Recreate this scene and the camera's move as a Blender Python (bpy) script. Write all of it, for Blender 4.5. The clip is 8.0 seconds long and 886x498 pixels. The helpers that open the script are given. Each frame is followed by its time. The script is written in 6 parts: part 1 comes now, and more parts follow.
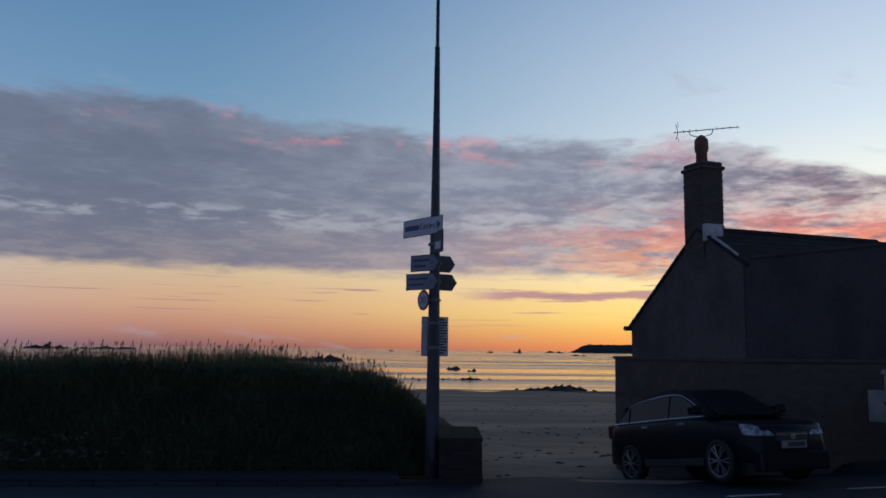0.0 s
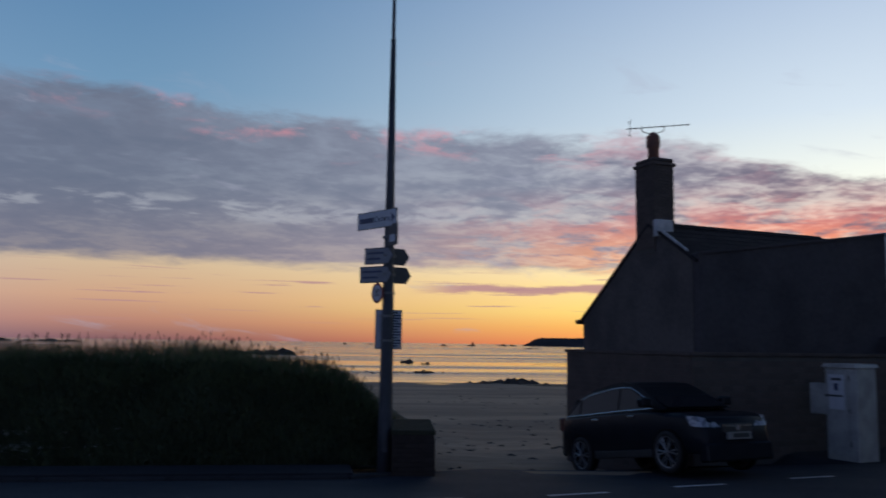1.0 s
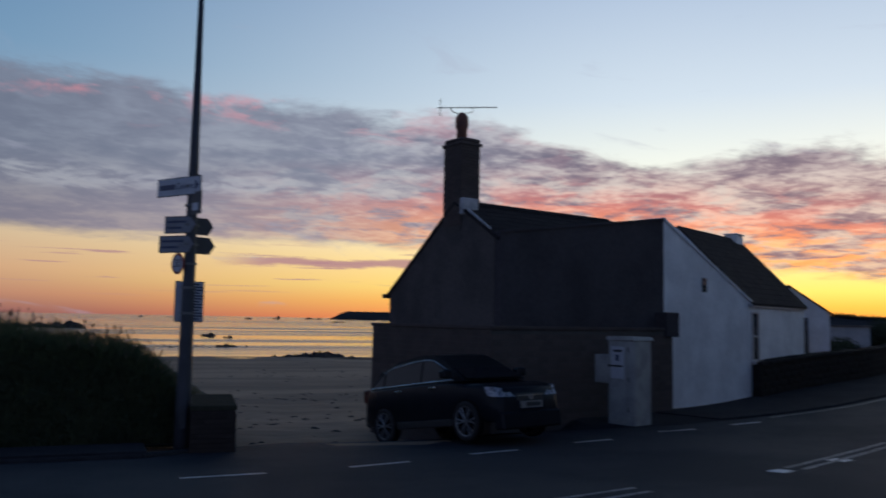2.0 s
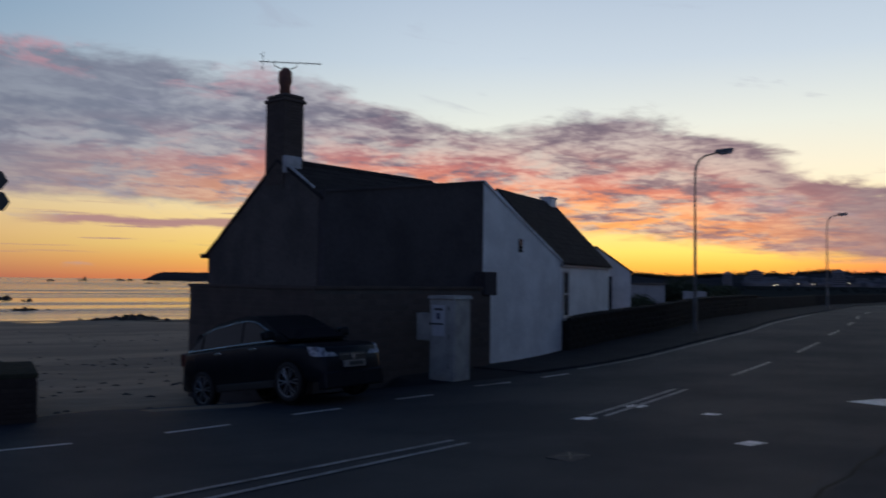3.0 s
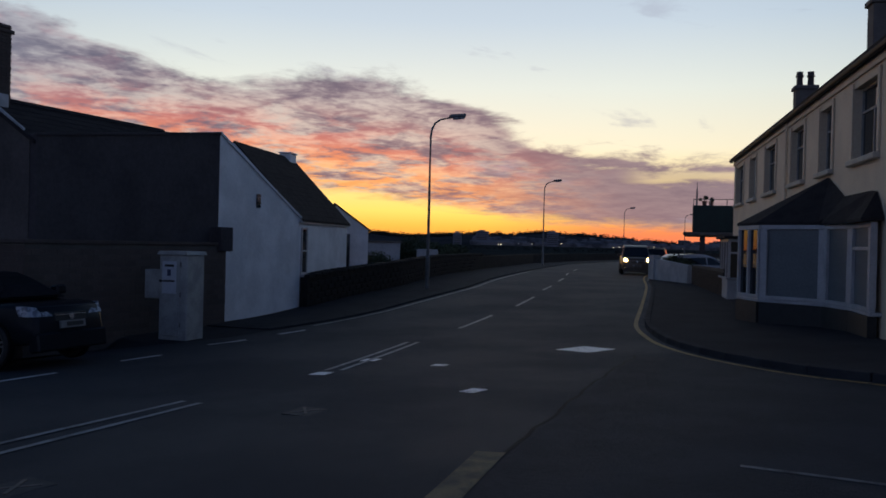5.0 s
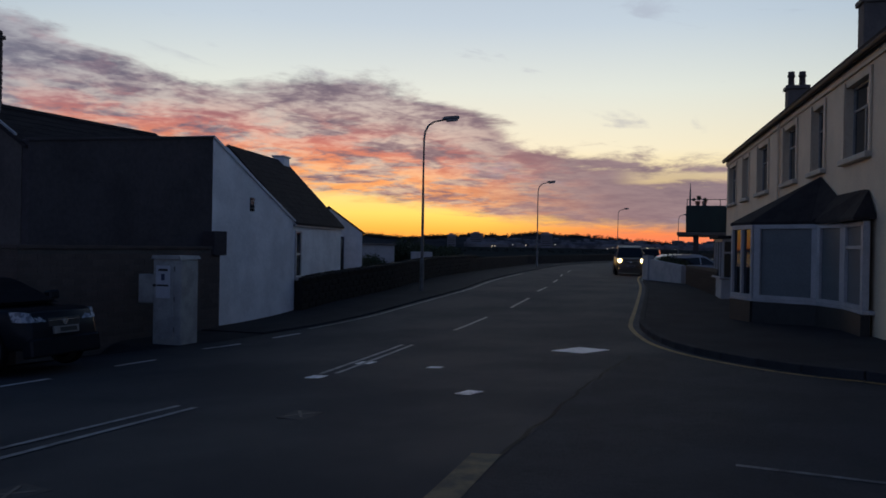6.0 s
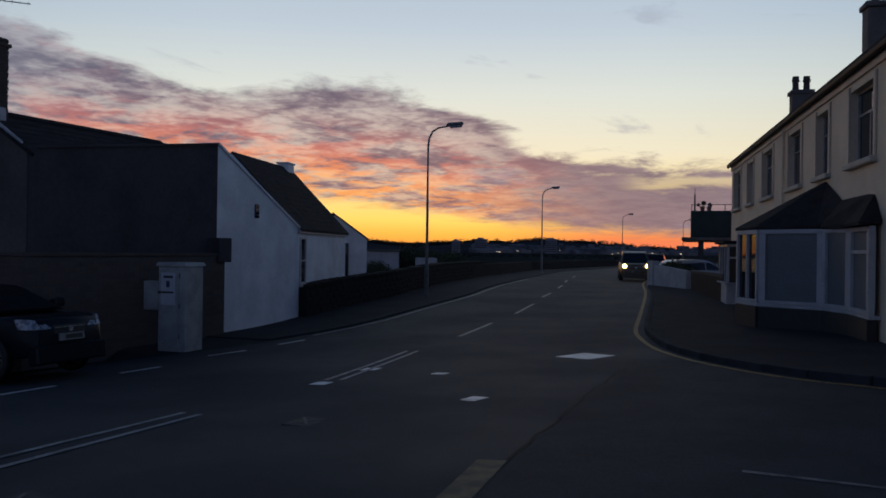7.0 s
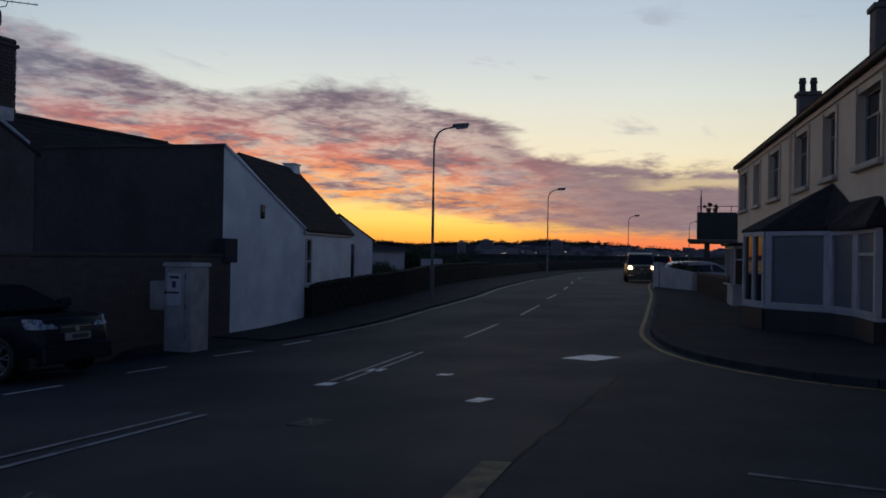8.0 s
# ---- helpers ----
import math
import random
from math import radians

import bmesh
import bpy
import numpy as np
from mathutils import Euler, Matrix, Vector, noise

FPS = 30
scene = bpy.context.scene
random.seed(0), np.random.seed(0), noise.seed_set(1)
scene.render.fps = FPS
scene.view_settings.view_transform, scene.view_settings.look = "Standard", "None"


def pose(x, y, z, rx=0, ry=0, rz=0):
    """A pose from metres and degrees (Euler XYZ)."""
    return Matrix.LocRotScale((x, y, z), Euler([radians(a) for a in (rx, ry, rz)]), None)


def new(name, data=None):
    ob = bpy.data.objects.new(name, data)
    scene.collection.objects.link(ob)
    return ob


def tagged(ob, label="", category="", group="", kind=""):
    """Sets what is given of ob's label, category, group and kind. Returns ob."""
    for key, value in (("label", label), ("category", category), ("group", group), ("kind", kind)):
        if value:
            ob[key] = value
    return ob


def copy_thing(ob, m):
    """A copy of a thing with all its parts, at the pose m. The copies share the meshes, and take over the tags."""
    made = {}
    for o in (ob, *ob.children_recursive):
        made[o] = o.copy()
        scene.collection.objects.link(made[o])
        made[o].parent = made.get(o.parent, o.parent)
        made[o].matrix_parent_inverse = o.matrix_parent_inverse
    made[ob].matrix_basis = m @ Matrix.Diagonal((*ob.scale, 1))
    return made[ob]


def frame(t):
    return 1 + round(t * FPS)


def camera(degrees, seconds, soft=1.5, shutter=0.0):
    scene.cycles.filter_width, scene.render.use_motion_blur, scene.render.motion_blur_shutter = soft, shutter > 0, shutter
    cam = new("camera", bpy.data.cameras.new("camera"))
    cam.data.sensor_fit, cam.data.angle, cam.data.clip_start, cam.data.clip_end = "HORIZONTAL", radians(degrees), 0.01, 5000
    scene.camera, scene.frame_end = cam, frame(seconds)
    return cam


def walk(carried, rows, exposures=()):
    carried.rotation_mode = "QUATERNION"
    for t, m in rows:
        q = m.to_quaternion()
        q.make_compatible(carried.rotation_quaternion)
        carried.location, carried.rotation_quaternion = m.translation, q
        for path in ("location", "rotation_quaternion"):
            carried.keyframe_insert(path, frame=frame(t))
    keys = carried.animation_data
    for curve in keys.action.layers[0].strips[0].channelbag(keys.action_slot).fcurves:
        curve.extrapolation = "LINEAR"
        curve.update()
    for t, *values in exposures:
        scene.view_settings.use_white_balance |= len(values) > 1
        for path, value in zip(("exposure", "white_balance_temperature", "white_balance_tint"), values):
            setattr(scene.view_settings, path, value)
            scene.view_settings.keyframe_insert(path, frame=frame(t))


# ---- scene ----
cam = camera(57.07, 8.0, soft=1.7, shutter=0.5)
EYE = (0.0, 0.0, 1.65)
TURNS = [
    (0.0, -0.18, 7.0, -0.69), (0.5, -0.21, 7.16, -0.72), (1.0, -3.42, 6.56, -0.79), (1.5, -10.19, 5.86, -1.07),
    (3.0, -29.22, 2.3, -0.69), (3.5, -35.56, 1.21, -0.84), (4.0, -41.66, 0.53, -0.83), (4.5, -45.77, -0.1, -1.24),
    (5.0, -47.45, -0.39, -1.44), (6.5, -47.86, -0.02, -0.87), (7.0, -47.54, 0.19, -0.79), (7.5, -47.26, 0.2, -0.85),
    (8.0, -47.15, 0.26, -0.94),
]
walk(cam, [(t, pose(*EYE, 90 + pitch, roll, yaw)) for t, yaw, pitch, roll in TURNS],
     [(0.0, 0.30), (1.5, 0.31), (3.0, 0.10), (3.5, 0.05), (4.0, -0.10), (4.5, 0.06), (5.0, 0.11), (6.5, -0.04), (8.0, -0.06)])


# ---- sky: dusk gradient with a sheet of stratocumulus ----
def srgb(r, g, b):
    return tuple(((c / 255 + 0.055) / 1.055) ** 2.4 if c > 10 else c / 255 / 12.92 for c in (r, g, b)) + (1.0,)


class Graph:
    """Short hand for node trees."""

    def __init__(self, tree):
        self.tree = tree
        self.tree.nodes.clear()

    def node(self, kind, operation="", interpolation_type="", data_type="", blend_type=""):
        n = self.tree.nodes.new(kind)
        if operation:
            n.operation = operation
        if interpolation_type:
            n.interpolation_type = interpolation_type
        if data_type:
            n.data_type = data_type
        if blend_type:
            n.blend_type = blend_type
        return n

    def put(self, value, socket):
        if isinstance(value, bpy.types.NodeSocket):
            self.tree.links.new(value, socket)
        else:
            socket.default_value = value

    def math(self, op, a, b=0.0, c=0.0):
        n = self.node("ShaderNodeMath", operation=op)
        for s, v in zip(n.inputs, (a, b, c)):
            self.put(v, s)
        return n.outputs[0]

    def ramp(self, fac, stops, interpolation="LINEAR"):
        n = self.node("ShaderNodeValToRGB")
        e = n.color_ramp.elements
        n.color_ramp.interpolation = interpolation
        while len(e) < len(stops):
            e.new(0.5)
        for el, (p, c) in zip(e, stops):
            el.position, el.color = p, c
        self.put(fac, n.inputs[0])
        return n.outputs[0]

    def step(self, x, low, high):
        n = self.node("ShaderNodeMapRange", interpolation_type="SMOOTHSTEP")
        for s, v in zip(n.inputs, (x, low, high, 0.0, 1.0)):
            self.put(v, s)
        return n.outputs[0]

    def mix(self, fac, a, b, blend="MIX"):
        n = self.node("ShaderNodeMix", data_type="RGBA", blend_type=blend)
        self.put(fac, n.inputs[0])
        self.put(a, n.inputs[6])
        self.put(b, n.inputs[7])
        return n.outputs[2]

    def noise(self, vector, scale, detail=4.0, rough=0.55, distortion=0.0):
        n = self.node("ShaderNodeTexNoise")
        if vector is not None:
            self.put(vector, n.inputs["Vector"])
        n.inputs["Scale"].default_value, n.inputs["Detail"].default_value = scale, detail
        n.inputs["Roughness"].default_value, n.inputs["Distortion"].default_value = rough, distortion
        return n.outputs[0]

    def combine(self, x, y, z=0.0):
        n = self.node("ShaderNodeCombineXYZ")
        for s, v in zip(n.inputs, (x, y, z)):
            self.put(v, s)
        return n.outputs[0]

    def curve(self, x, low, high, points, top):
        """A curve through (x, value) points; x runs from low to high, values from 0 to top."""
        n = self.node("ShaderNodeFloatCurve")
        c = n.mapping.curves[0]
        while len(c.points) < len(points):
            c.points.new(0.5, 0.5)
        for p, (px, py) in zip(c.points, points):
            p.location = ((px - low) / (high - low), py / top)
        n.mapping.update()
        self.put(self.math("DIVIDE", self.math("SUBTRACT", x, low), high - low), n.inputs["Value"])
        return self.math("MULTIPLY", n.outputs[0], top)


world = bpy.data.worlds.new("dusk")
scene.world = world
world.use_nodes = True
G = Graph(world.node_tree)
coord = G.node("ShaderNodeTexCoord")
split = G.node("ShaderNodeSeparateXYZ")
G.put(coord.outputs["Generated"], split.inputs[0])
sx, sy, sz = split.outputs
el = G.math("DEGREES", G.math("ARCSINE", sz))
az = G.math("DEGREES", G.math("ARCTAN2", sx, sy))
# how far from the glow where the sun has set, at 47 degrees right of north
away = G.math("ABSOLUTE", G.math("SUBTRACT", az, 47.0))
away = G.math("MINIMUM", away, G.math("SUBTRACT", 360.0, away))
elf = G.math("DIVIDE", G.math("MAXIMUM", el, 0.0), 40.0)
clear_left = G.ramp(elf, [
    (0.0, srgb(122, 86, 90)), (0.03, srgb(166, 119, 104)), (0.07, srgb(187, 147, 120)), (0.125, srgb(190, 166, 138)),
    (0.2, srgb(162, 164, 160)), (0.3, srgb(126, 148, 170)), (0.42, srgb(99, 135, 166)), (0.6, srgb(80, 118, 156)), (1.0, srgb(30, 53, 84))])
clear_glow = G.ramp(elf, [
    (0.0, srgb(255, 144, 66)), (0.03, srgb(255, 188, 80)), (0.055, srgb(255, 220, 110)), (0.1, srgb(255, 226, 148)),
    (0.17, srgb(244, 234, 204)), (0.27, srgb(224, 229, 220)), (0.38, srgb(194, 208, 220)), (0.6, srgb(156, 175, 201)), (1.0, srgb(32, 52, 84))])
dark_side = G.ramp(elf, [(0.0, srgb(142, 158, 196)), (0.25, srgb(134, 157, 202)), (0.6, srgb(79, 106, 153)), (1.0, srgb(26, 45, 82))])
clear = G.mix(G.step(away, 12.0, 68.0), clear_glow, clear_left)
clear = G.mix(G.step(away, 62.0, 120.0), clear, dark_side)
pink = G.math("MULTIPLY", G.step(az, 49.0, 60.0), G.step(el, 2.6, 0.6))
clear = G.mix(G.math("MULTIPLY", pink, G.step(away, 70.0, 30.0)), clear, srgb(244, 130, 88))
# cloud sheet between a lower and an upper edge that vary with the bearing
upper = G.curve(az, -60, 120, [(-60, 17), (-30, 16.2), (-22, 16.3), (-12, 15.9), (0, 14.8), (10, 14.6), (18, 14.2), (24, 12.4), (32, 10.9), (40, 11.7), (46, 10.7), (51, 9.2), (56, 6.9), (66, 6.1), (80, 5.0), (120, 5)], 20)
lower = G.curve(az, -60, 120, [(-60, 5), (-25, 5.2), (0, 5.1), (14, 5.0), (24, 4.6), (36, 3.7), (44, 3.0), (51, 2.0), (58, 1.5), (66, 1.2), (120, 0.8)], 20)
# coordinates on a level sheet overhead, so that the cells crowd together towards the horizon
lift = G.math("ADD", G.math("MAXIMUM", sz, 0.0), 0.11)
plane_x, plane_y = G.math("DIVIDE", sx, lift), G.math("DIVIDE", sy, lift)
slant = G.math("MULTIPLY_ADD", G.math("SUBTRACT", az, 30.0), 0.10, el)
flow = G.combine(plane_x, plane_y)
n_edge = G.math("SUBTRACT", G.noise(flow, 2.6, 10.0, 0.66, 0.25), 0.5)
n_big = G.noise(flow, 1.5, 5.0, 0.55, 0.3)
n_fine = G.noise(G.combine(plane_x, plane_y, 4.0), 4.6, 7.0, 0.56, 0.4)
n_cell = G.noise(G.combine(plane_x, plane_y, 8.0), 16.0, 3.0, 0.5, 0.6)
n_lit = G.noise(G.combine(plane_x, plane_y, 12.0), 3.4, 8.0, 0.6, 0.3)
top_gap = G.math("ADD", G.math("SUBTRACT", upper, el), G.math("MULTIPLY", n_edge, 5.0))
low_gap = G.math("ADD", G.math("SUBTRACT", el, lower), G.math("MULTIPLY", n_edge, 1.8))
sheet = G.math("MULTIPLY", G.step(top_gap, -0.4, 1.0), G.step(low_gap, -0.4, 0.7))
# a clear slot under the last long bar of cloud
slot = G.math("MULTIPLY", G.step(az, 59.0, 62.5), G.step(G.math("ABSOLUTE", G.math("ADD", G.math("SUBTRACT", el, 4.9), G.math("MULTIPLY", n_edge, 2.2))), 0.7, 0.1))
sheet = G.math("MULTIPLY", sheet, G.math("SUBTRACT", 1.0, G.math("MULTIPLY", slot, 0.5)))
# thin places in the sheet let the clear sky through
thin = G.math("MULTIPLY", G.step(G.math("ADD", G.math("MULTIPLY", n_fine, 0.62), G.math("ADD", G.math("MULTIPLY", n_big, 0.35), G.math("MULTIPLY", n_cell, 0.22))), 0.54, 0.74), G.math("MULTIPLY", G.step(az, 60.0, 44.0), G.math("MULTIPLY_ADD", G.step(az, -10.0, 25.0), 0.55, 0.45)))
sheet_thin = G.math("MULTIPLY", sheet, G.math("SUBTRACT", 1.0, G.math("MULTIPLY", thin, 0.28)))
puff = G.math("ADD", G.math("MULTIPLY", n_fine, 0.62), G.math("ADD", G.math("MULTIPLY", n_big, 0.36), G.math("MULTIPLY", n_cell, 0.16)))
broken = G.math("MULTIPLY_ADD", G.math("MULTIPLY", G.step(az, 2.0, 24.0), G.step(az, 62.0, 46.0)), 0.62, 0.36)
puff = G.math("MULTIPLY_ADD", G.math("SUBTRACT", puff, 0.57), broken, 0.57)
cloud = G.mix(G.step(puff, 0.38, 0.78), srgb(92, 103, 124), srgb(154, 156, 172))
cloud = G.mix(G.math("MULTIPLY", G.step(el, 11.0, 5.0), 0.7), cloud, G.mix(G.step(puff, 0.36, 0.76), srgb(120, 110, 128), srgb(182, 160, 164)))
cloud = G.mix(G.math("MULTIPLY", G.step(away, 30.0, 72.0), 0.68), cloud, srgb(74, 86, 108))
cloud_dusk = G.mix(G.step(puff, 0.45, 0.70), srgb(104, 93, 112), srgb(188, 166, 164))
cloud_dusk = G.mix(G.math("MULTIPLY", G.step(el, 8.0, 12.0), 0.65), cloud_dusk, G.mix(G.step(puff, 0.45, 0.72), srgb(92, 90, 111), srgb(154, 148, 160)))
cloud_dusk = G.mix(G.math("MULTIPLY", G.step(az, 46.0, 58.0), 0.6), cloud_dusk, srgb(117, 103, 119))
cloud = G.mix(G.step(away, 40.0, 15.0), cloud, cloud_dusk)
# undersides lit red by the set sun, strongest near it
lit = G.math("MULTIPLY", G.step(n_lit, 0.41, 0.57), G.step(away, 50.0, 16.0))
lit = G.math("MULTIPLY", lit, G.step(G.math("SUBTRACT", el, lower), 6.4, 1.4))
lit = G.math("MULTIPLY", lit, G.step(az, 61.0, 42.0))
glow = G.mix(G.step(G.math("SUBTRACT", el, lower), 4.5, 0.4), srgb(240, 122, 102), srgb(255, 168, 94))
cloud = G.mix(G.math("MULTIPLY", lit, 0.85), cloud, glow)
rim = G.math("MULTIPLY", G.step(top_gap, 2.6, 0.4), G.step(n_lit, 0.47, 0.60))
cloud = G.mix(G.math("MULTIPLY", G.math("MULTIPLY", rim, 0.75), G.math("MULTIPLY", G.step(away, 95.0, 50.0), G.step(away, 12.0, 45.0))), cloud, srgb(196, 130, 140))
cloud = G.mix(G.step(away, 62.0, 130.0), cloud, srgb(108, 116, 144))
# pale lanes where the sheet over the sea is worn through
lane = G.math("MULTIPLY", G.step(G.math("ABSOLUTE", G.math("ADD", G.math("SUBTRACT", el, 8.9), G.math("MULTIPLY", n_edge, 3.0))), 1.1, 0.2), G.step(n_fine, 0.47, 0.60))
lane = G.math("MULTIPLY", lane, G.math("MULTIPLY", G.step(az, 16.0, 2.0), 0.30))
cloud = G.mix(lane, cloud, srgb(176, 180, 190))
sky = G.mix(sheet_thin, clear, cloud)
# low streaks over the sea
streak_n = G.noise(G.combine(G.math("MULTIPLY", az, 0.06), G.math("MULTIPLY", el, 2.4), 2.0), 2.2, 4.0, 0.5, 0.3)
streaks = G.math("MULTIPLY", G.step(streak_n, 0.61, 0.69), G.math("MULTIPLY", G.step(el, 0.9, 2.2), G.step(el, 5.4, 4.2)))
streaks = G.math("MULTIPLY", streaks, G.step(az, 34.0, 22.0))
sky = G.mix(G.math("MULTIPLY", streaks, 0.8), sky, srgb(158, 122, 128))
bar = G.math("MULTIPLY", G.step(G.math("ABSOLUTE", G.math("ADD", G.math("SUBTRACT", el, 3.75), G.math("MULTIPLY", n_edge, 1.0))), 0.42, 0.15),
             G.math("MULTIPLY", G.step(az, 0.5, 5.0), G.step(az, 24.0, 15.0)))
sky = G.mix(G.math("MULTIPLY", bar, 0.85), sky, srgb(158, 116, 128))
# wisps above the sheet
wisp_n = G.noise(G.combine(G.math("MULTIPLY", az, 0.05), G.math("MULTIPLY", slant, 0.22), 7.0), 2.0, 6.0, 0.6, 0.5)
wisps = G.math("MULTIPLY", G.step(wisp_n, 0.60, 0.74), G.step(el, 24.0, 12.0))
sky = G.mix(G.math("MULTIPLY", wisps, 0.45), sky, srgb(150, 152, 172))
# below the horizon the far water's haze
sky = G.mix(G.step(el, 0.0, -0.4), sky, srgb(70, 70, 84))
nishita = G.node("ShaderNodeTexSky")
nishita.sky_type, nishita.sun_disc = "NISHITA", False
nishita.sun_elevation, nishita.sun_rotation = radians(0.5), radians(47)
air = G.node("ShaderNodeVectorMath", operation="SCALE")
G.put(nishita.outputs[0], air.inputs[0])
air.inputs["Scale"].default_value = 0.012
sky = G.mix(1.0, sky, air.outputs[0], "ADD")
background = G.node("ShaderNodeBackground")
G.put(sky, background.inputs[0])
background.inputs[1].default_value = 1.0
out = G.node("ShaderNodeOutputWorld")
G.put(background.outputs[0], out.inputs[0])
scene.view_settings.exposure = 0.0


# ---- materials ----
def material(name, base, other=None, scale=4.0, rough=0.8, bump=0.0, bump_scale=30.0, deep=0.02, metal=0.0, fine=None, vary=0.0, spread=(0.35, 0.65), rough_other=None, stretch=(1, 1, 1), emit=None, gloss=0.5):
    """Two colours mixed by a coarse noise, a fine grain, bump, and a value that varies from piece to piece."""
    m = bpy.data.materials.new(name)
    m.use_nodes = True
    g = Graph(m.node_tree)
    tc = g.node("ShaderNodeTexCoord")
    mp = g.node("ShaderNodeMapping")
    g.put(tc.outputs["Object"], mp.inputs[0])
    mp.inputs["Scale"].default_value = stretch
    v = mp.outputs[0]
    coarse = g.step(g.noise(v, scale, 5.0, 0.6), *spread)
    colour = g.mix(coarse, (*base, 1.0), (*(other or [c * 0.7 for c in base]), 1.0))
    grain = g.noise(v, scale * 14 if fine is None else fine, 3.0, 0.7)
    colour = g.mix(0.35, colour, g.ramp(grain, [(0.3, (0.35, 0.35, 0.35, 1)), (0.7, (0.75, 0.75, 0.75, 1))]), "OVERLAY")
    if vary:
        info = g.node("ShaderNodeObjectInfo")
        k = g.math("MULTIPLY_ADD", info.outputs["Random"], vary, 1.0 - vary / 2)
        colour = g.mix(1.0, colour, g.combine(k, k, k), "MULTIPLY")
    b = g.node("ShaderNodeBsdfPrincipled")
    g.put(colour, b.inputs["Base Color"])
    g.put(g.math("MULTIPLY_ADD", coarse, (rough_other if rough_other is not None else rough) - rough, rough), b.inputs["Roughness"])
    b.inputs["Metallic"].default_value = metal
    b.inputs["Specular IOR Level"].default_value = gloss
    if bump:
        bn = g.node("ShaderNodeBump")
        bn.inputs["Strength"].default_value, bn.inputs["Distance"].default_value = min(1.0, bump), deep
        g.put(g.noise(v, bump_scale, 4.0, 0.65), bn.inputs["Height"])
        g.put(bn.outputs[0], b.inputs["Normal"])
    if emit:
        b.inputs["Emission Color"].default_value, b.inputs["Emission Strength"].default_value = (*emit[0], 1.0), emit[1]
    o = g.node("ShaderNodeOutputMaterial")
    g.put(b.outputs[0], o.inputs[0])
    return m


def glass(name, colour=(0.02, 0.025, 0.03), rough=0.03):
    m = material(name, colour, colour, 2.0, rough)
    return m


ASPHALT = material("asphalt", (0.020, 0.026, 0.037), (0.031, 0.036, 0.046), 0.35, 0.80, 0.6, 70, rough_other=0.70, fine=40, gloss=0.26)
PAVING = material("pavement_tarmac", (0.030, 0.033, 0.040), (0.022, 0.024, 0.030), 0.8, 0.92, 0.4, 70, fine=45, gloss=0.15)
KERB = material("kerb_granite", (0.045, 0.047, 0.053), (0.033, 0.035, 0.040), 2.0, 0.92, 0.3, 40, vary=0.25, gloss=0.12)
SAND = material("sand", (0.42, 0.30, 0.20), (0.24, 0.17, 0.115), 0.16, 0.95, 0.7, 1.6, deep=0.10, fine=2.2, rough_other=0.8, stretch=(0.35, 1.5, 1), spread=(0.38, 0.62), gloss=0.25)
PAINT = material("road_paint", (0.31, 0.31, 0.31), (0.10, 0.10, 0.105), 3.5, 0.6, 0.3, 60, fine=25, spread=(0.4, 0.72))
FADED = material("faded_road_paint", (0.20, 0.20, 0.20), (0.045, 0.046, 0.05), 4.0, 0.7, 0.3, 60, fine=25, spread=(0.35, 0.62))
WORNYELLOW = material("worn_yellow_paint", (0.20, 0.145, 0.07), (0.085, 0.07, 0.045), 4.0, 0.7, 0.3, 60, fine=25, gloss=0.3)
EDGEPAINT = material("edge_line_paint", (0.62, 0.62, 0.62), (0.30, 0.30, 0.305), 3.0, 0.6, 0.3, 60, fine=25, spread=(0.45, 0.8))
YELLOW = material("yellow_road_paint", (0.42, 0.26, 0.09), (0.23, 0.15, 0.06), 3.0, 0.7, 0.3, 60, fine=25, gloss=0.3)
PATCHWHITE = material("white_road_patch", (0.85, 0.85, 0.85), (0.34, 0.34, 0.35), 9.0, 0.5, 0.2, 50, fine=30, spread=(0.5, 0.72), gloss=0.6)
BRICK = material("brown_brick", (0.108, 0.088, 0.080), (0.086, 0.071, 0.066), 2.0, 0.95, 0.5, 40, vary=0.22, gloss=0.12)
MORTAR = material("mortar", (0.092, 0.083, 0.077), (0.074, 0.067, 0.063), 3.0, 0.95, 0.4, 50)
RENDER_GREY = material("old_grey_render", (0.17, 0.145, 0.125), (0.115, 0.10, 0.092), 1.1, 0.92, 0.5, 25)
TARRED = material("dark_tarred_cladding", (0.070, 0.064, 0.070), (0.052, 0.048, 0.053), 0.7, 0.95, 0.4, 20, gloss=0.2)
SLATE = material("dark_slate", (0.040, 0.035, 0.036), (0.027, 0.024, 0.026), 3.0, 0.92, 0.4, 30, gloss=0.12)
WHITEWALL = material("whitewash", (0.82, 0.83, 0.85), (0.66, 0.67, 0.69), 0.9, 0.9, 0.6, 3.5, deep=0.04, fine=12)
CREAM = material("cream_render", (0.78, 0.62, 0.44), (0.68, 0.54, 0.39), 0.7, 0.85, 0.4, 22, fine=20)
OLDFRAME = material("weathered_frame", (0.30, 0.29, 0.28), (0.22, 0.21, 0.20), 4.0, 0.6)
UPVC = material("white_plastic_frame", (0.46, 0.45, 0.46), (0.38, 0.375, 0.385), 2.0, 0.5)
STONE = material("sill_stone", (0.55, 0.49, 0.40), (0.44, 0.39, 0.33), 3.0, 0.8, 0.3, 30)
PANE = glass("window_glass", (0.02, 0.025, 0.03), 0.03)
BLIND = material("grey_blind", (0.12, 0.145, 0.16), (0.10, 0.125, 0.14), 1.5, 0.35)
LEAD = material("lead_flashing", (0.48, 0.48, 0.50), (0.33, 0.34, 0.36), 4.0, 0.7, 0.3, 20)
CLAY = material("terracotta_pot", (0.22, 0.095, 0.065), (0.14, 0.07, 0.055), 6.0, 0.85, 0.3, 30)
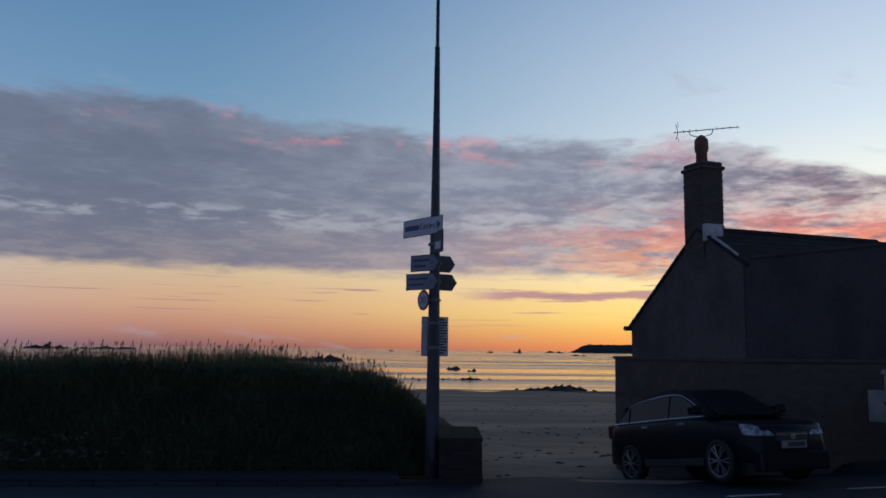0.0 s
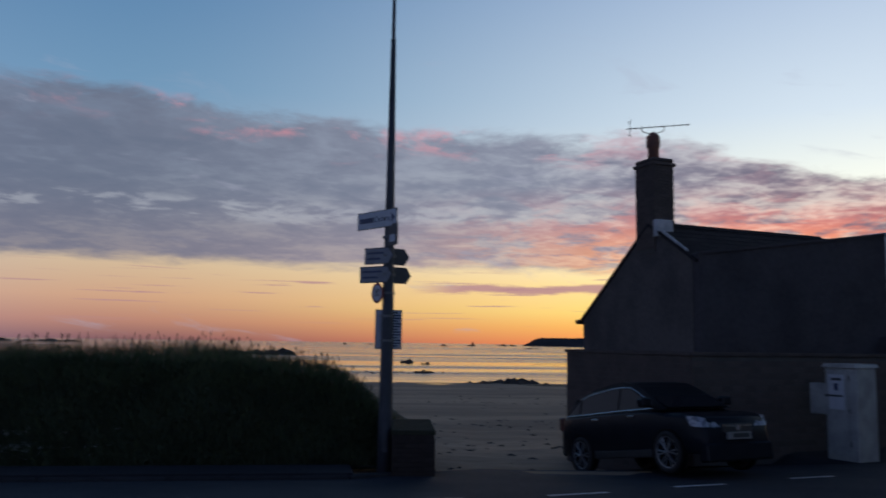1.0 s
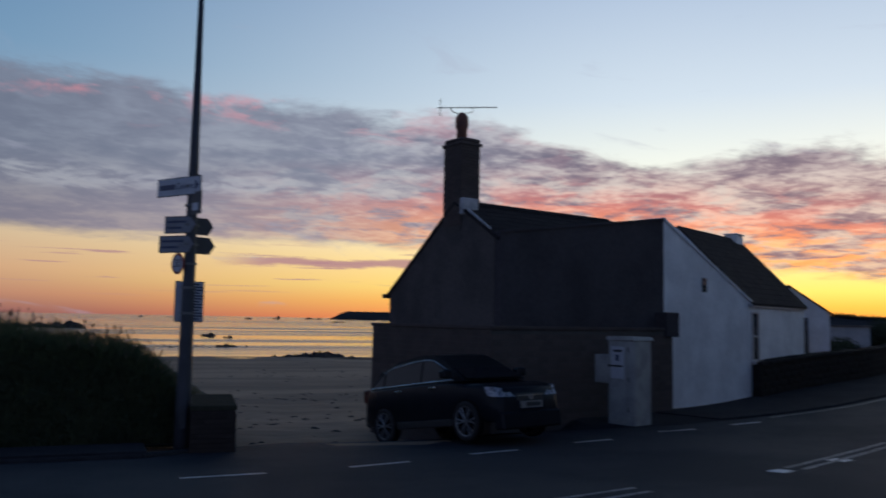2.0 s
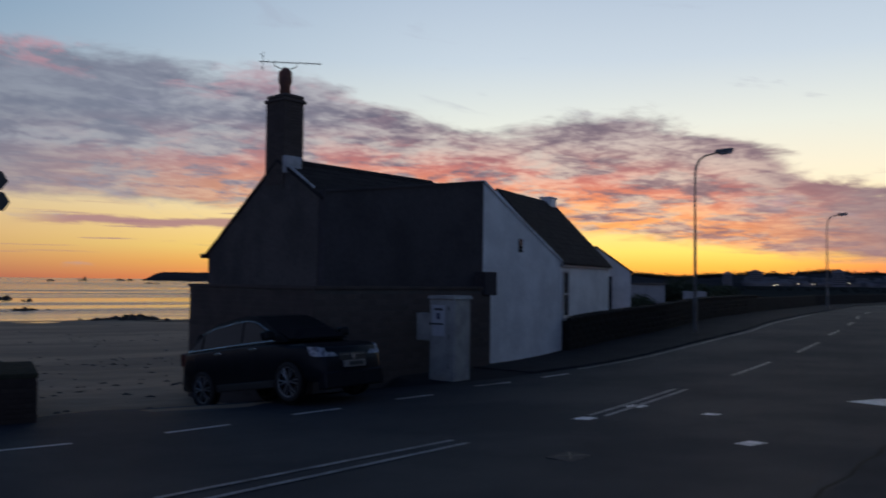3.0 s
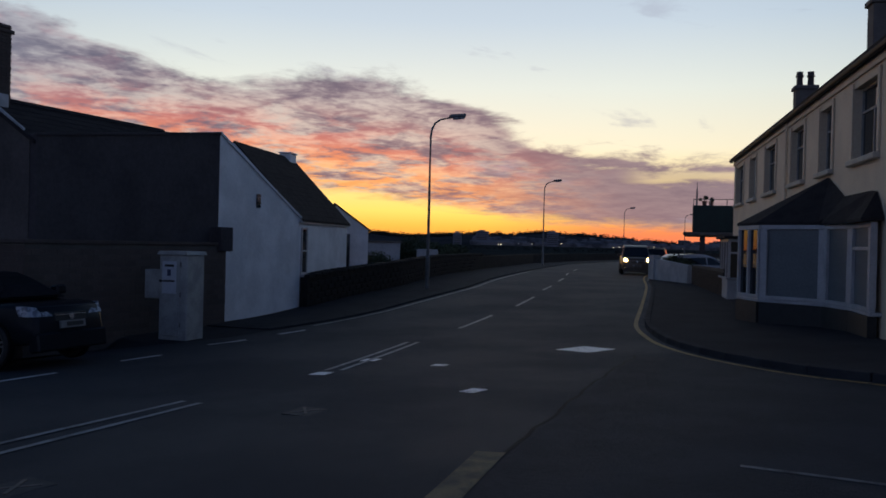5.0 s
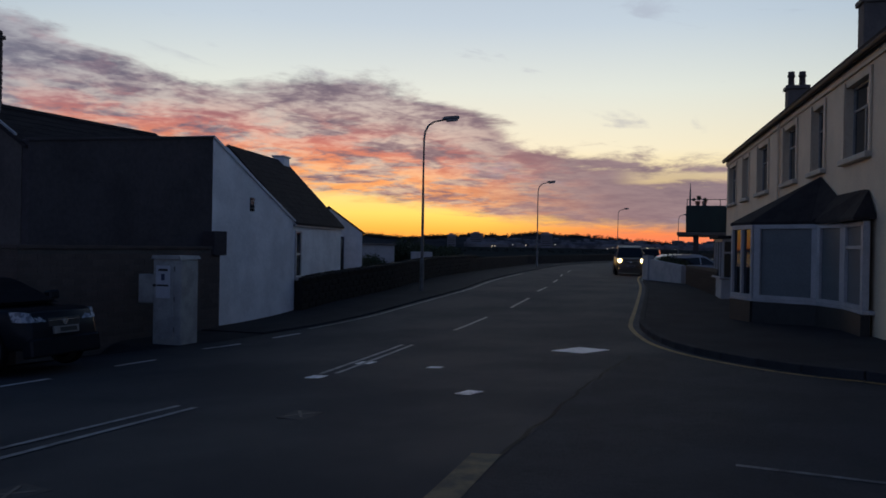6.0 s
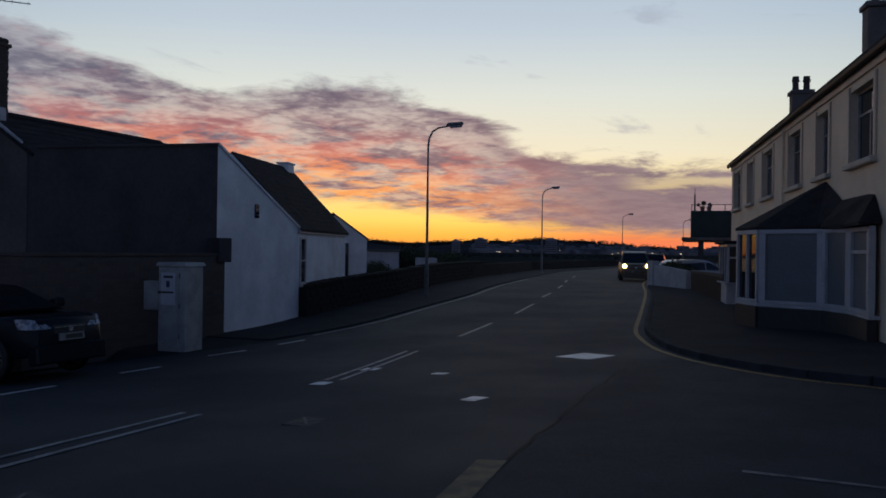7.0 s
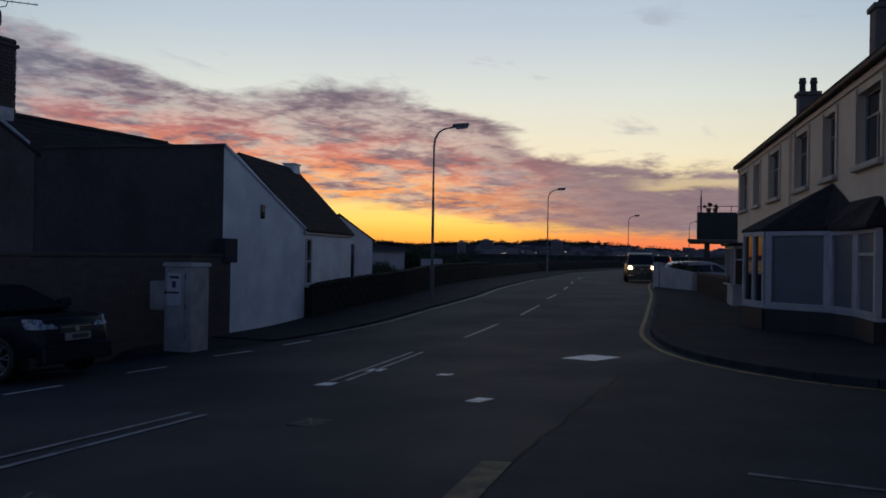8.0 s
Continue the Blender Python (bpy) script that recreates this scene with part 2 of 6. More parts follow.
STEEL = material("galvanised_steel", (0.17, 0.18, 0.19), (0.12, 0.125, 0.13), 6.0, 0.55, 0.2, 40, metal=0.6)
POLEPAINT = material("dark_blue_grey_paint", (0.040, 0.045, 0.060), (0.030, 0.034, 0.045), 3.0, 0.55, 0.2, 30)
SIGNWHITE = material("sign_white_face", (0.46, 0.49, 0.54), (0.40, 0.43, 0.48), 3.0, 0.5)
SIGNDIM = material("sign_dim_face", (0.20, 0.215, 0.25), (0.16, 0.17, 0.20), 3.0, 0.5)
SIGNBACK = material("sign_grey_back", (0.06, 0.062, 0.068), (0.05, 0.05, 0.055), 3.0, 0.6)
SIGNINK = material("sign_blue_ink", (0.03, 0.045, 0.11), (0.03, 0.04, 0.09), 3.0, 0.5)
SIGNRED = material("sign_red_ring", (0.25, 0.03, 0.03), (0.2, 0.025, 0.025), 3.0, 0.5)
CABINET = material("cream_cabinet_paint", (0.36, 0.37, 0.36), (0.25, 0.26, 0.26), 2.2, 0.6, 0.25, 14)
CARPAINT = material("black_car_paint", (0.009, 0.012, 0.017), (0.011, 0.014, 0.020), 3.0, 0.25, gloss=0.12)
SILVER = material("silver_car_paint", (0.36, 0.37, 0.38), (0.32, 0.33, 0.34), 3.0, 0.3, metal=0.5)
BRONZE = material("bronze_car_paint", (0.085, 0.07, 0.055), (0.07, 0.058, 0.046), 3.0, 0.3, metal=0.3)
TYRE = material("tyre_rubber", (0.018, 0.018, 0.019), (0.025, 0.025, 0.026), 8.0, 0.85, 0.3, 50)
ALLOY = material("alloy_rim", (0.28, 0.29, 0.31), (0.20, 0.21, 0.23), 8.0, 0.4, metal=0.7)
CHROME = material("chrome_trim", (0.6, 0.61, 0.63), (0.5, 0.51, 0.53), 6.0, 0.2, metal=0.9)
TRIM = material("black_plastic", (0.02, 0.02, 0.021), (0.026, 0.026, 0.027), 6.0, 0.6)
PLATE = material("number_plate_white", (0.20, 0.20, 0.20), (0.16, 0.16, 0.16), 6.0, 0.5)
HEADLENS = material("headlamp_lens", (0.36, 0.39, 0.44), (0.14, 0.16, 0.20), 14.0, 0.2, spread=(0.45, 0.55))
CARGLASS = material("tinted_car_glass", (0.008, 0.011, 0.016), (0.010, 0.013, 0.018), 2.0, 0.04, gloss=0.3)
GABLE = material("dark_gable_render", (0.108, 0.096, 0.092), (0.072, 0.065, 0.064), 0.8, 0.95, 0.5, 20, gloss=0.15)
IRON = material("cast_iron_cover", (0.035, 0.035, 0.037), (0.05, 0.05, 0.05), 12.0, 0.7, 0.3, 60, gloss=0.3)
GARDENSTONE = material("dark_wall_stone", (0.030, 0.029, 0.029), (0.021, 0.020, 0.020), 2.5, 0.95, 0.5, 14, gloss=0.1)
DARKRED = material("unlit_red_lens", (0.07, 0.008, 0.008), (0.05, 0.006, 0.006), 6.0, 0.3)
OLIVE = material("dark_olive_coping", (0.050, 0.048, 0.034), (0.036, 0.038, 0.026), 5.0, 0.95, 0.8, 25, gloss=0.1)
BEAM = material("headlamp_on", (0.9, 0.85, 0.7), None, 5.0, 0.3, emit=((1.0, 0.62, 0.24), 14.0))
TAIL = material("tail_lamp_on", (0.5, 0.03, 0.02), None, 5.0, 0.3, emit=((1.0, 0.10, 0.03), 3.0))
SOIL = material("bank_earth", (0.055, 0.055, 0.038), (0.035, 0.038, 0.027), 1.5, 0.95, 0.8, 10)
GRASS = material("long_grass", (0.11, 0.13, 0.058), (0.072, 0.094, 0.040), 0.6, 0.85, fine=8, gloss=0.25)
SEED = material("grass_seed_heads", (0.19, 0.15, 0.095), (0.12, 0.10, 0.06), 2.0, 0.9)
FLOWER = material("white_umbel_flowers", (0.5, 0.5, 0.46), (0.4, 0.4, 0.38), 2.0, 0.9)
LEAF = material("hedge_leaves", (0.062, 0.076, 0.040), (0.040, 0.052, 0.028), 1.0, 0.85, fine=9, gloss=0.3)
ROCK = material("dark_shore_rock", (0.060, 0.052, 0.046), (0.035, 0.031, 0.03), 1.2, 0.9, 0.9, 6)
HILL = material("far_hillside", (0.060, 0.058, 0.062), (0.042, 0.043, 0.047), 0.02, 1.0, fine=0.3, gloss=0.0)
FARWALL = material("far_pale_walls", (0.22, 0.205, 0.21), (0.09, 0.088, 0.095), 0.05, 0.95, gloss=0.0)
FARWOOD = material("far_woodland", (0.050, 0.054, 0.050), (0.034, 0.038, 0.036), 0.05, 1.0, gloss=0.0)
GREENCLAD = material("dark_green_cladding", (0.014, 0.035, 0.03), (0.012, 0.026, 0.024), 1.2, 0.6, 0.2, 12)


def water_material():
    m = bpy.data.materials.new("calm_sea")
    m.use_nodes = True
    g = Graph(m.node_tree)
    tc = g.node("ShaderNodeTexCoord")
    mp = g.node("ShaderNodeMapping")
    g.put(tc.outputs["Object"], mp.inputs[0])
    mp.inputs["Scale"].default_value = (0.16, 1.0, 1.0)
    ripple = g.math("ADD", g.noise(mp.outputs[0], 0.5, 5.0, 0.65), g.math("MULTIPLY", g.noise(mp.outputs[0], 0.05, 3.0, 0.5), 1.6))
    slick = g.step(g.noise(mp.outputs[0], 0.035, 5.0, 0.6), 0.38, 0.64)
    bn = g.node("ShaderNodeBump")
    bn.inputs["Strength"].default_value, bn.inputs["Distance"].default_value = 0.7, 0.20
    g.put(ripple, bn.inputs["Height"])
    b = g.node("ShaderNodeBsdfPrincipled")
    b.inputs["Base Color"].default_value = (0.03, 0.045, 0.06, 1)
    b.inputs["IOR"].default_value = 1.33
    g.put(g.math("MULTIPLY_ADD", slick, 0.26, 0.05), b.inputs["Roughness"])
    g.put(g.math("MULTIPLY_ADD", slick, 0.4, 0.12), bn.inputs["Strength"])
    g.put(bn.outputs[0], b.inputs["Normal"])
    o = g.node("ShaderNodeOutputMaterial")
    g.put(b.outputs[0], o.inputs[0])
    return m


SEA = water_material()


# ---- building helpers ----
def finish(name, bm, mat, parent=None, label="", smooth=False):
    me = bpy.data.meshes.new(name)
    bmesh.ops.recalc_face_normals(bm, faces=bm.faces)
    bm.to_mesh(me)
    bm.free()
    me.materials.append(mat)
    if smooth:
        for p in me.polygons:
            p.use_smooth = True
    ob = new(name, me)
    if parent is not None:
        ob.parent = parent
    if label:
        tagged(ob, label)
    return ob


def part(name, bm, mat, parent, label="", smooth=False):
    return finish(name, bm, mat, parent, label, smooth)


def thing(name, label, category, m=None, group="", kind=""):
    ob = new(name)
    if m is not None:
        ob.matrix_world = m
    return tagged(ob, label, category, group, kind)


def box(bm, x0, x1, y0, y1, z0, z1, bevel=0.0, m=None):
    vs = [bm.verts.new((x, y, z)) for x in (x0, x1) for y in (y0, y1) for z in (z0, z1)]
    fs = [bm.faces.new([vs[i] for i in f]) for f in ((0, 1, 3, 2), (4, 6, 7, 5), (0, 4, 5, 1), (2, 3, 7, 6), (0, 2, 6, 4), (1, 5, 7, 3))]
    if bevel:
        out = bmesh.ops.bevel(bm, geom=list({e for f in fs for e in f.edges}), offset=bevel, segments=1, affect="EDGES")
        vs = list({v for f in out["faces"] for v in f.verts} | {v for v in vs if v.is_valid})
    if m is not None:
        for v in vs:
            v.co = m @ v.co
    return vs


def boxed(x0, x1, y0, y1, z0, z1, bevel=0.0, m=None):
    bm = bmesh.new()
    box(bm, x0, x1, y0, y1, z0, z1, bevel, m)
    return bm


def tube(bm, a, b, r0, r1=None, n=10, caps=True):
    a, b = Vector(a), Vector(b)
    r1 = r0 if r1 is None else r1
    turn = (b - a).to_track_quat("Z", "Y")
    rings = []
    for c, r in ((a, r0), (b, r1)):
        rings.append([bm.verts.new(c + turn @ Vector((r * math.cos(2 * math.pi * i / n), r * math.sin(2 * math.pi * i / n), 0))) for i in range(n)])
    for i in range(n):
        bm.faces.new((rings[0][i], rings[0][(i + 1) % n], rings[1][(i + 1) % n], rings[1][i]))
    if caps:
        bm.faces.new(rings[0][::-1])
        bm.faces.new(rings[1])


def bent(bm, points, r, n=8):
    """A tube through several points; r may be one radius or one a point."""
    pts = [Vector(p) for p in points]
    rs = r if isinstance(r, (list, tuple)) else [r] * len(pts)
    rings = []
    for i, p in enumerate(pts):
        d = pts[min(i + 1, len(pts) - 1)] - pts[max(i - 1, 0)]
        turn = d.to_track_quat("Z", "Y")
        rings.append([bm.verts.new(p + turn @ Vector((rs[i] * math.cos(2 * math.pi * k / n), rs[i] * math.sin(2 * math.pi * k / n), 0))) for k in range(n)])
    for p, q in zip(rings, rings[1:]):
        for k in range(n):
            bm.faces.new((p[k], p[(k + 1) % n], q[(k + 1) % n], q[k]))
    bm.faces.new(rings[0][::-1])
    bm.faces.new(rings[-1])


def prism(bm, profile, axis, a, b):
    """A closed profile of (p, q) pairs pushed from a to b along an axis: 'x' takes (y, z), 'y' takes (x, z), 'z' takes (x, y)."""
    place = {"x": lambda t, p, q: (t, p, q), "y": lambda t, p, q: (p, t, q), "z": lambda t, p, q: (p, q, t)}[axis]
    r0 = [bm.verts.new(place(a, p, q)) for p, q in profile]
    r1 = [bm.verts.new(place(b, p, q)) for p, q in profile]
    n = len(profile)
    for i in range(n):
        bm.faces.new((r0[i], r0[(i + 1) % n], r1[(i + 1) % n], r1[i]))
    bm.faces.new(r0[::-1])
    bm.faces.new(r1)


def lathe(bm, rings, n=12):
    """Rings of (radius, z) round the z axis."""
    made = [[bm.verts.new((r * math.cos(2 * math.pi * k / n), r * math.sin(2 * math.pi * k / n), z)) for k in range(n)] for r, z in rings]
    for p, q in zip(made, made[1:]):
        for k in range(n):
            bm.faces.new((p[k], p[(k + 1) % n], q[(k + 1) % n], q[k]))
    bm.faces.new(made[0][::-1])
    bm.faces.new(made[-1])


def ss(e):
    e = min(max(e, 0.0), 1.0)
    return e * e * (3 - 2 * e)


def along(points, x):
    for (x0, y0), (x1, y1) in zip(points, points[1:]):
        if x <= x1:
            return y0 + (y1 - y0) * (x - x0) / (x1 - x0)
    return points[-1][1]


# ---- the lie of the land ----
SHORE = [(-3000, 8), (-60, 11), (0, 15.0), (4, 15.0), (8, 15.8), (9, 19.0), (11, 23.0), (22, 31.0), (44, 42.0), (66, 54.0), (100, 66.0), (200, 95.0), (3000, 900.0)]
SEA_LEVEL = -2.35


def gz(x, y):
    base = -0.05 * min(max(y - 3.0, 0.0), 12.0) * (1.0 - ss((x - 9.0) / 24.0))
    s = max(0.0, y - along(SHORE, x))
    base -= 0.10 * math.exp(-((x - 13.8) / 3.6) ** 2 - ((y - 20.0) / 2.4) ** 2)
    base -= (0.55 * ss((x - 9.0) / 24.0) + 0.25 * ss((x - 8.0) / 10.0)) * ss(s / 25.0)
    return base - 0.2 * min(s, 3.0) - 0.0172 * min(max(s - 3.0, 0.0), 160.0)


def steps(limits):
    """Grid lines from (start, stop, step) runs."""
    out = []
    for a, b, s in limits:
        k = max(1, round((b - a) / s))
        out += [a + (b - a) * i / k for i in range(k)]
    return out + [limits[-1][1]]


def sheet_mesh(name, xs, ys, height, mat, label, category):
    verts = [(x, y, height(x, y)) for y in ys for x in xs]
    w = len(xs)
    faces = [(j * w + i, j * w + i + 1, (j + 1) * w + i + 1, (j + 1) * w + i) for j in range(len(ys) - 1) for i in range(w - 1)]
    me = bpy.data.meshes.new(name)
    me.from_pydata(verts, [], faces)
    me.materials.append(mat)
    for p in me.polygons:
        p.use_smooth = True
    return tagged(new(name, me), label, category, "", "structure")


def dunes(x, y):
    k = ss((y - along(SHORE, x)) / 6.0)
    return gz(x, y) - 0.04 + k * (0.10 * (noise.noise(Vector((x * 0.12, y * 0.3, 1.0)))) + 0.04 * noise.noise(Vector((x * 0.5, y * 0.9, 5.0))) + 0.045 * noise.noise(Vector((x * 1.3, y * 1.7, 2.0))) * ss((40 - y) / 18.0))


sheet_mesh("ground", steps([(-4600, -300, 430), (-300, -40, 20), (-40, -3, 1.0), (-3, 9, 0.25), (9, 60, 1.0), (60, 200, 8), (200, 4600, 400)]),
           steps([(-300, -20, 40), (-20, 10, 2), (10, 15, 0.5), (15, 32, 0.25), (32, 50, 0.6), (50, 110, 2.0), (110, 300, 20), (300, 4700, 440)]),
           dunes, SAND, "rippled damp beach sand running down to the water", "sand")
sheet_mesh("water", steps([(-4600, 4600, 460)]), steps([(30, 130, 20), (130, 4700, 457)]), lambda x, y: SEA_LEVEL, SEA,
           "calm sea at dusk mirroring the orange sky", "sea")

LEFT_EDGE = [(-60, 9.0), (-30, 11.0), (-8, 12.5), (-0.6, 13.3), (0.9, 14.6), (2.5, 15.4), (6.5, 15.6), (9.8, 16.0), (10.3, 16.1), (10.9, 16.3), (11.8, 16.6), (13.2, 17.0), (16.7, 18.2), (20.2, 19.7), (25.5, 22.0), (33, 26.3), (43.4, 32.2), (63.6, 42.8), (88, 51.5), (140, 66), (220, 84)]
RIGHT_EDGE = [(-60, -24), (-30, -24), (-8, -24), (0, -24), (2, -24), (4, -24), (7, -24), (10.4, -24), (10.7, -8), (11.61, 3.05), (12.6, 5.1), (14.3, 7.05), (16.45, 8.7), (18.3, 9.86), (22.8, 12.2), (31.4, 16.7), (43.8, 23.5), (62, 31.5), (88, 42), (140, 56), (220, 73)]


def resample(points, k):
    """The same line with k points between each two."""
    out = []
    for a, b in zip(points, points[1:]):
        out += [Vector(a).lerp(Vector(b), i / k) for i in range(k)]
    return out + [Vector(points[-1])]


def curved(points, k):
    """A rounded line through the points, with k points between each two."""
    pts = [Vector(p) for p in points]
    out = []
    for i, (a, b) in enumerate(zip(pts, pts[1:])):
        d = (b - a).length
        ta = (b - pts[max(i - 1, 0)]).normalized() * d
        tb = (pts[min(i + 2, len(pts) - 1)] - a).normalized() * d
        for j in range(k):
            t = j / k
            out.append(a * (2 * t ** 3 - 3 * t ** 2 + 1) + ta * (t ** 3 - 2 * t ** 2 + t) + b * (3 * t ** 2 - 2 * t ** 3) + tb * (t ** 3 - t ** 2))
    return out + [pts[-1]]


def ribbon(name, left, right, across, lift, mat, label, category, kind="structure", thick=0.0):
    bm = bmesh.new()
    rows = []
    for a, b in zip(left, right):
        row = []
        for i in range(across + 1):
            p = a.lerp(b, i / across)
            row.append(bm.verts.new((p.x, p.y, gz(p.x, p.y) + lift)))
        rows.append(row)
    for r, s in zip(rows, rows[1:]):
        for i in range(across):
            bm.faces.new((r[i], r[i + 1], s[i + 1], s[i]))
    if thick:
        out = bmesh.ops.extrude_face_region(bm, geom=bm.faces[:])
        for v in out["geom"]:
            if isinstance(v, bmesh.types.BMVert):
                v.co.z -= thick
    return tagged(finish(name, bm, mat), label, category, "", kind)


road_left, road_right = resample(LEFT_EDGE, 6), curved(RIGHT_EDGE, 6)
ribbon("road", road_left, road_right, 16, 0.0, ASPHALT, "worn dark asphalt road curving along the bay", "road")


# ---- pavements and kerbs ----
def offset_line(points, d):
    """The line moved d to its left."""
    out = []
    for i, p in enumerate(points):
        t = (points[min(i + 1, len(points) - 1)] - points[max(i - 1, 0)]).normalized()
        out.append(p + Vector((-t.y, t.x)) * d)
    return out


def pavement(name, inner, outer, label, lift=0.10):
    return ribbon(name, inner, outer, 2, lift, PAVING, label, "pavement", thick=0.3)


left_near = resample([Vector(p) for p in LEFT_EDGE[:4]], 8)
pavement("pavement_1", left_near, offset_line(left_near, 2.6), "narrow tarmac pavement below the grassy bank")
left_far = resample([Vector(p) for p in LEFT_EDGE[10:]], 8)
pavement("pavement_2", left_far, offset_line(left_far, 2.9), "tarmac pavement beside the cottages and sea wall", 0.04)
right_line = curved(RIGHT_EDGE, 6)[48:]
right_back = [p + Vector((7.5, -2.0)) * (1 if p.x < 40 else 0.5) for p in right_line]
pavement("pavement_3", right_line, right_back, "wide tarmac pavement curving round the shop corner")


fore_in = resample([Vector(p) for p in ((5.6, 16.3), (7.3, 17.2), (9.0, 17.8), (10.5, 18.35), (12.0, 18.95), (13.2, 19.3))], 6)
fore_out = resample([Vector(p) for p in ((4.6, 15.3), (7.2, 15.5), (8.9, 15.75), (10.3, 15.95), (11.8, 16.45), (13.2, 16.9))], 6)
ribbon("forecourt", fore_in, fore_out, 8, 0.012, PAVING, "patched tarmac apron in front of the cottage", "pavement")


def kerb(name, line, label, top=0.115):
    """Kerb stones laid end to end, each its own piece."""
    root = tagged(new(name), label, "kerb", "", "structure")
    for a, b in zip(line, line[1:]):
        d = b - a
        if d.length < 0.05 or a.length > 70:
            continue
        m = Matrix.Translation((a.x, a.y, gz(a.x, a.y))) @ Matrix.Rotation(math.atan2(d.y, d.x), 4, "Z")
        m = m @ Matrix.Rotation(-math.atan2(gz(b.x, b.y) - gz(a.x, a.y), d.length), 4, "Y")
        part("kerb_stone", boxed(0.008, d.length - 0.008, -0.07, 0.07, -0.15, top, 0.015), KERB, root).matrix_local = m
    return root


def spaced(points, gap):
    pts = [Vector(p) for p in points]
    out, carry = [pts[0]], 0.0
    for a, b in zip(pts, pts[1:]):
        d = (b - a).length
        s = gap - carry
        while s <= d:
            out.append(a.lerp(b, s / d))
            s += gap
        carry = d - (s - gap)
    return out


kerb("kerb_1", spaced(LEFT_EDGE[2:5], 0.92), "low granite kerb stones below the grassy bank", 0.06)
kerb("kerb_2", spaced(LEFT_EDGE[10:18], 0.92), "granite kerb stones beside the cottage pavement", 0.055)
kerb("kerb_3", spaced(curved(RIGHT_EDGE, 6)[48:96], 0.92), "granite kerb stones curving round the shop corner")

# ---- the long cottage: chimney gable, dark extension, brick lean-to ----
COT = Matrix.Translation((6.05, 18.1, 0.0)) @ Matrix.Rotation(radians(20), 4, "Z")
cottage = thing("cottage", "old roadside cottage with slate roof, chimney gable and dark extension", "house", COT)
RIDGE, EAVE, HALF, RV = 4.48, 2.34, 3.25, 0.45


def roof_slates(parent, x0, x1, top, foot, mat=None, cols=0.34, rows=0.24, thick=0.002):
    """Courses of overlapping slates on a slope that runs from top (y, z) down to foot (y, z); one joined piece of fine relief."""
    (ty, tz), (fy, fz) = top, foot
    d = Vector((0, fy - ty, fz - tz))
    length = d.length
    d.normalize()
    up = Vector((1, 0, 0)).cross(d)
    if up.z < 0:
        up = -up
    verts, faces = [], []
    n = int(length / rows) + 1
    for r in range(n):
        a, b = max(0.0, length - (r + 1.25) * rows), length - r * rows
        lift = thick * 0.5 + 0.004
        x = x0 - (cols / 2 if r % 2 else 0)
        while x < x1 - 0.01:
            l, h = max(x, x0), min(x + cols - 0.01, x1)
            if h - l > 0.03:
                w = random.uniform(-0.004, 0.006)
                k = len(verts)
                for px, s, o in ((l, a, lift * 0.2), (h, a, lift * 0.2), (h, b + w, lift + thick), (l, b + w, lift + thick), (h, b + w, 0.0), (l, b + w, 0.0)):
                    v = Vector((px, ty, tz)) + d * s + up * (o + random.uniform(0, 0.003))
                    verts.append(tuple(v))
                faces += [(k, k + 1, k + 2, k + 3), (k + 3, k + 2, k + 4, k + 5)]
            x += cols
    me = bpy.data.meshes.new("slating")
    me.from_pydata(verts, [], faces)
    me.materials.append(mat or SLATE)
    ob = new("slating", me)
    ob.parent = parent
    return tagged(ob, "courses of dark slates", kind="stuff")


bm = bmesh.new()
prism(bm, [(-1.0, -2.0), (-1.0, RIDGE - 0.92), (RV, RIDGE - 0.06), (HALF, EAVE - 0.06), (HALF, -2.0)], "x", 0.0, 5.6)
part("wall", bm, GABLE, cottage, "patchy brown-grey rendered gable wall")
for foot, z in ((HALF + 0.12, EAVE - 0.08), (-1.15, RIDGE - 0.98)):
    bm = bmesh.new()
    prism(bm, [(RV, RIDGE - 0.06), (foot, z - 0.06), (foot, z), (RV, RIDGE)], "x", -0.05, 5.65)
    roof = part("roof", bm, SLATE, cottage, "dark slate roof slope")
    roof_slates(roof, -0.05, 5.65, (RV, RIDGE), (foot, z))
bm = bmesh.new()
for i in range(12):
    a = 0.55 + i * 0.405
    prism(bm, [(RV - 0.13, RIDGE - 0.05), (RV - 0.02, RIDGE + 0.045), (RV + 0.02, RIDGE + 0.045), (RV + 0.13, RIDGE - 0.05)], "x", a, a + 0.395)
part("ridge_tiles", bm, SLATE, cottage)
bm = bmesh.new()
tube(bm, (-0.1, HALF + 0.17, EAVE - 0.1), (6.0, HALF + 0.17, EAVE - 0.1), 0.06, n=8)
part("gutter", bm, TRIM, cottage, "black rain gutter end")
# skew fillet of pale mortar down the verge and the lead apron
bm = bmesh.new()
prism(bm, [(0.03, RIDGE - 0.19), (-0.80, RIDGE - 0.72), (-0.80, RIDGE - 0.80), (0.03, RIDGE - 0.28)], "x", 0.01, 0.06)
part("verge", bm, LEAD, cottage, "pale mortar fillet along the verge")
bm = bmesh.new()
box(bm, -0.06, 0.40, 0.08, 0.24, RIDGE - 0.34, RIDGE + 0.06, 0.02)
part("flashing", bm, LEAD, cottage, "pale lead flashing round the chimney foot")
# chimney stack of bricks
CH = (-0.03, 0.535, 0.22, 0.90)
chimney = part("chimney", boxed(CH[0] + 0.01, CH[1] - 0.01, CH[2] + 0.01, CH[3] - 0.01, RIDGE - 0.7, 5.86), MORTAR, cottage, "tall brick chimney stack")
BRICKMESH = {}


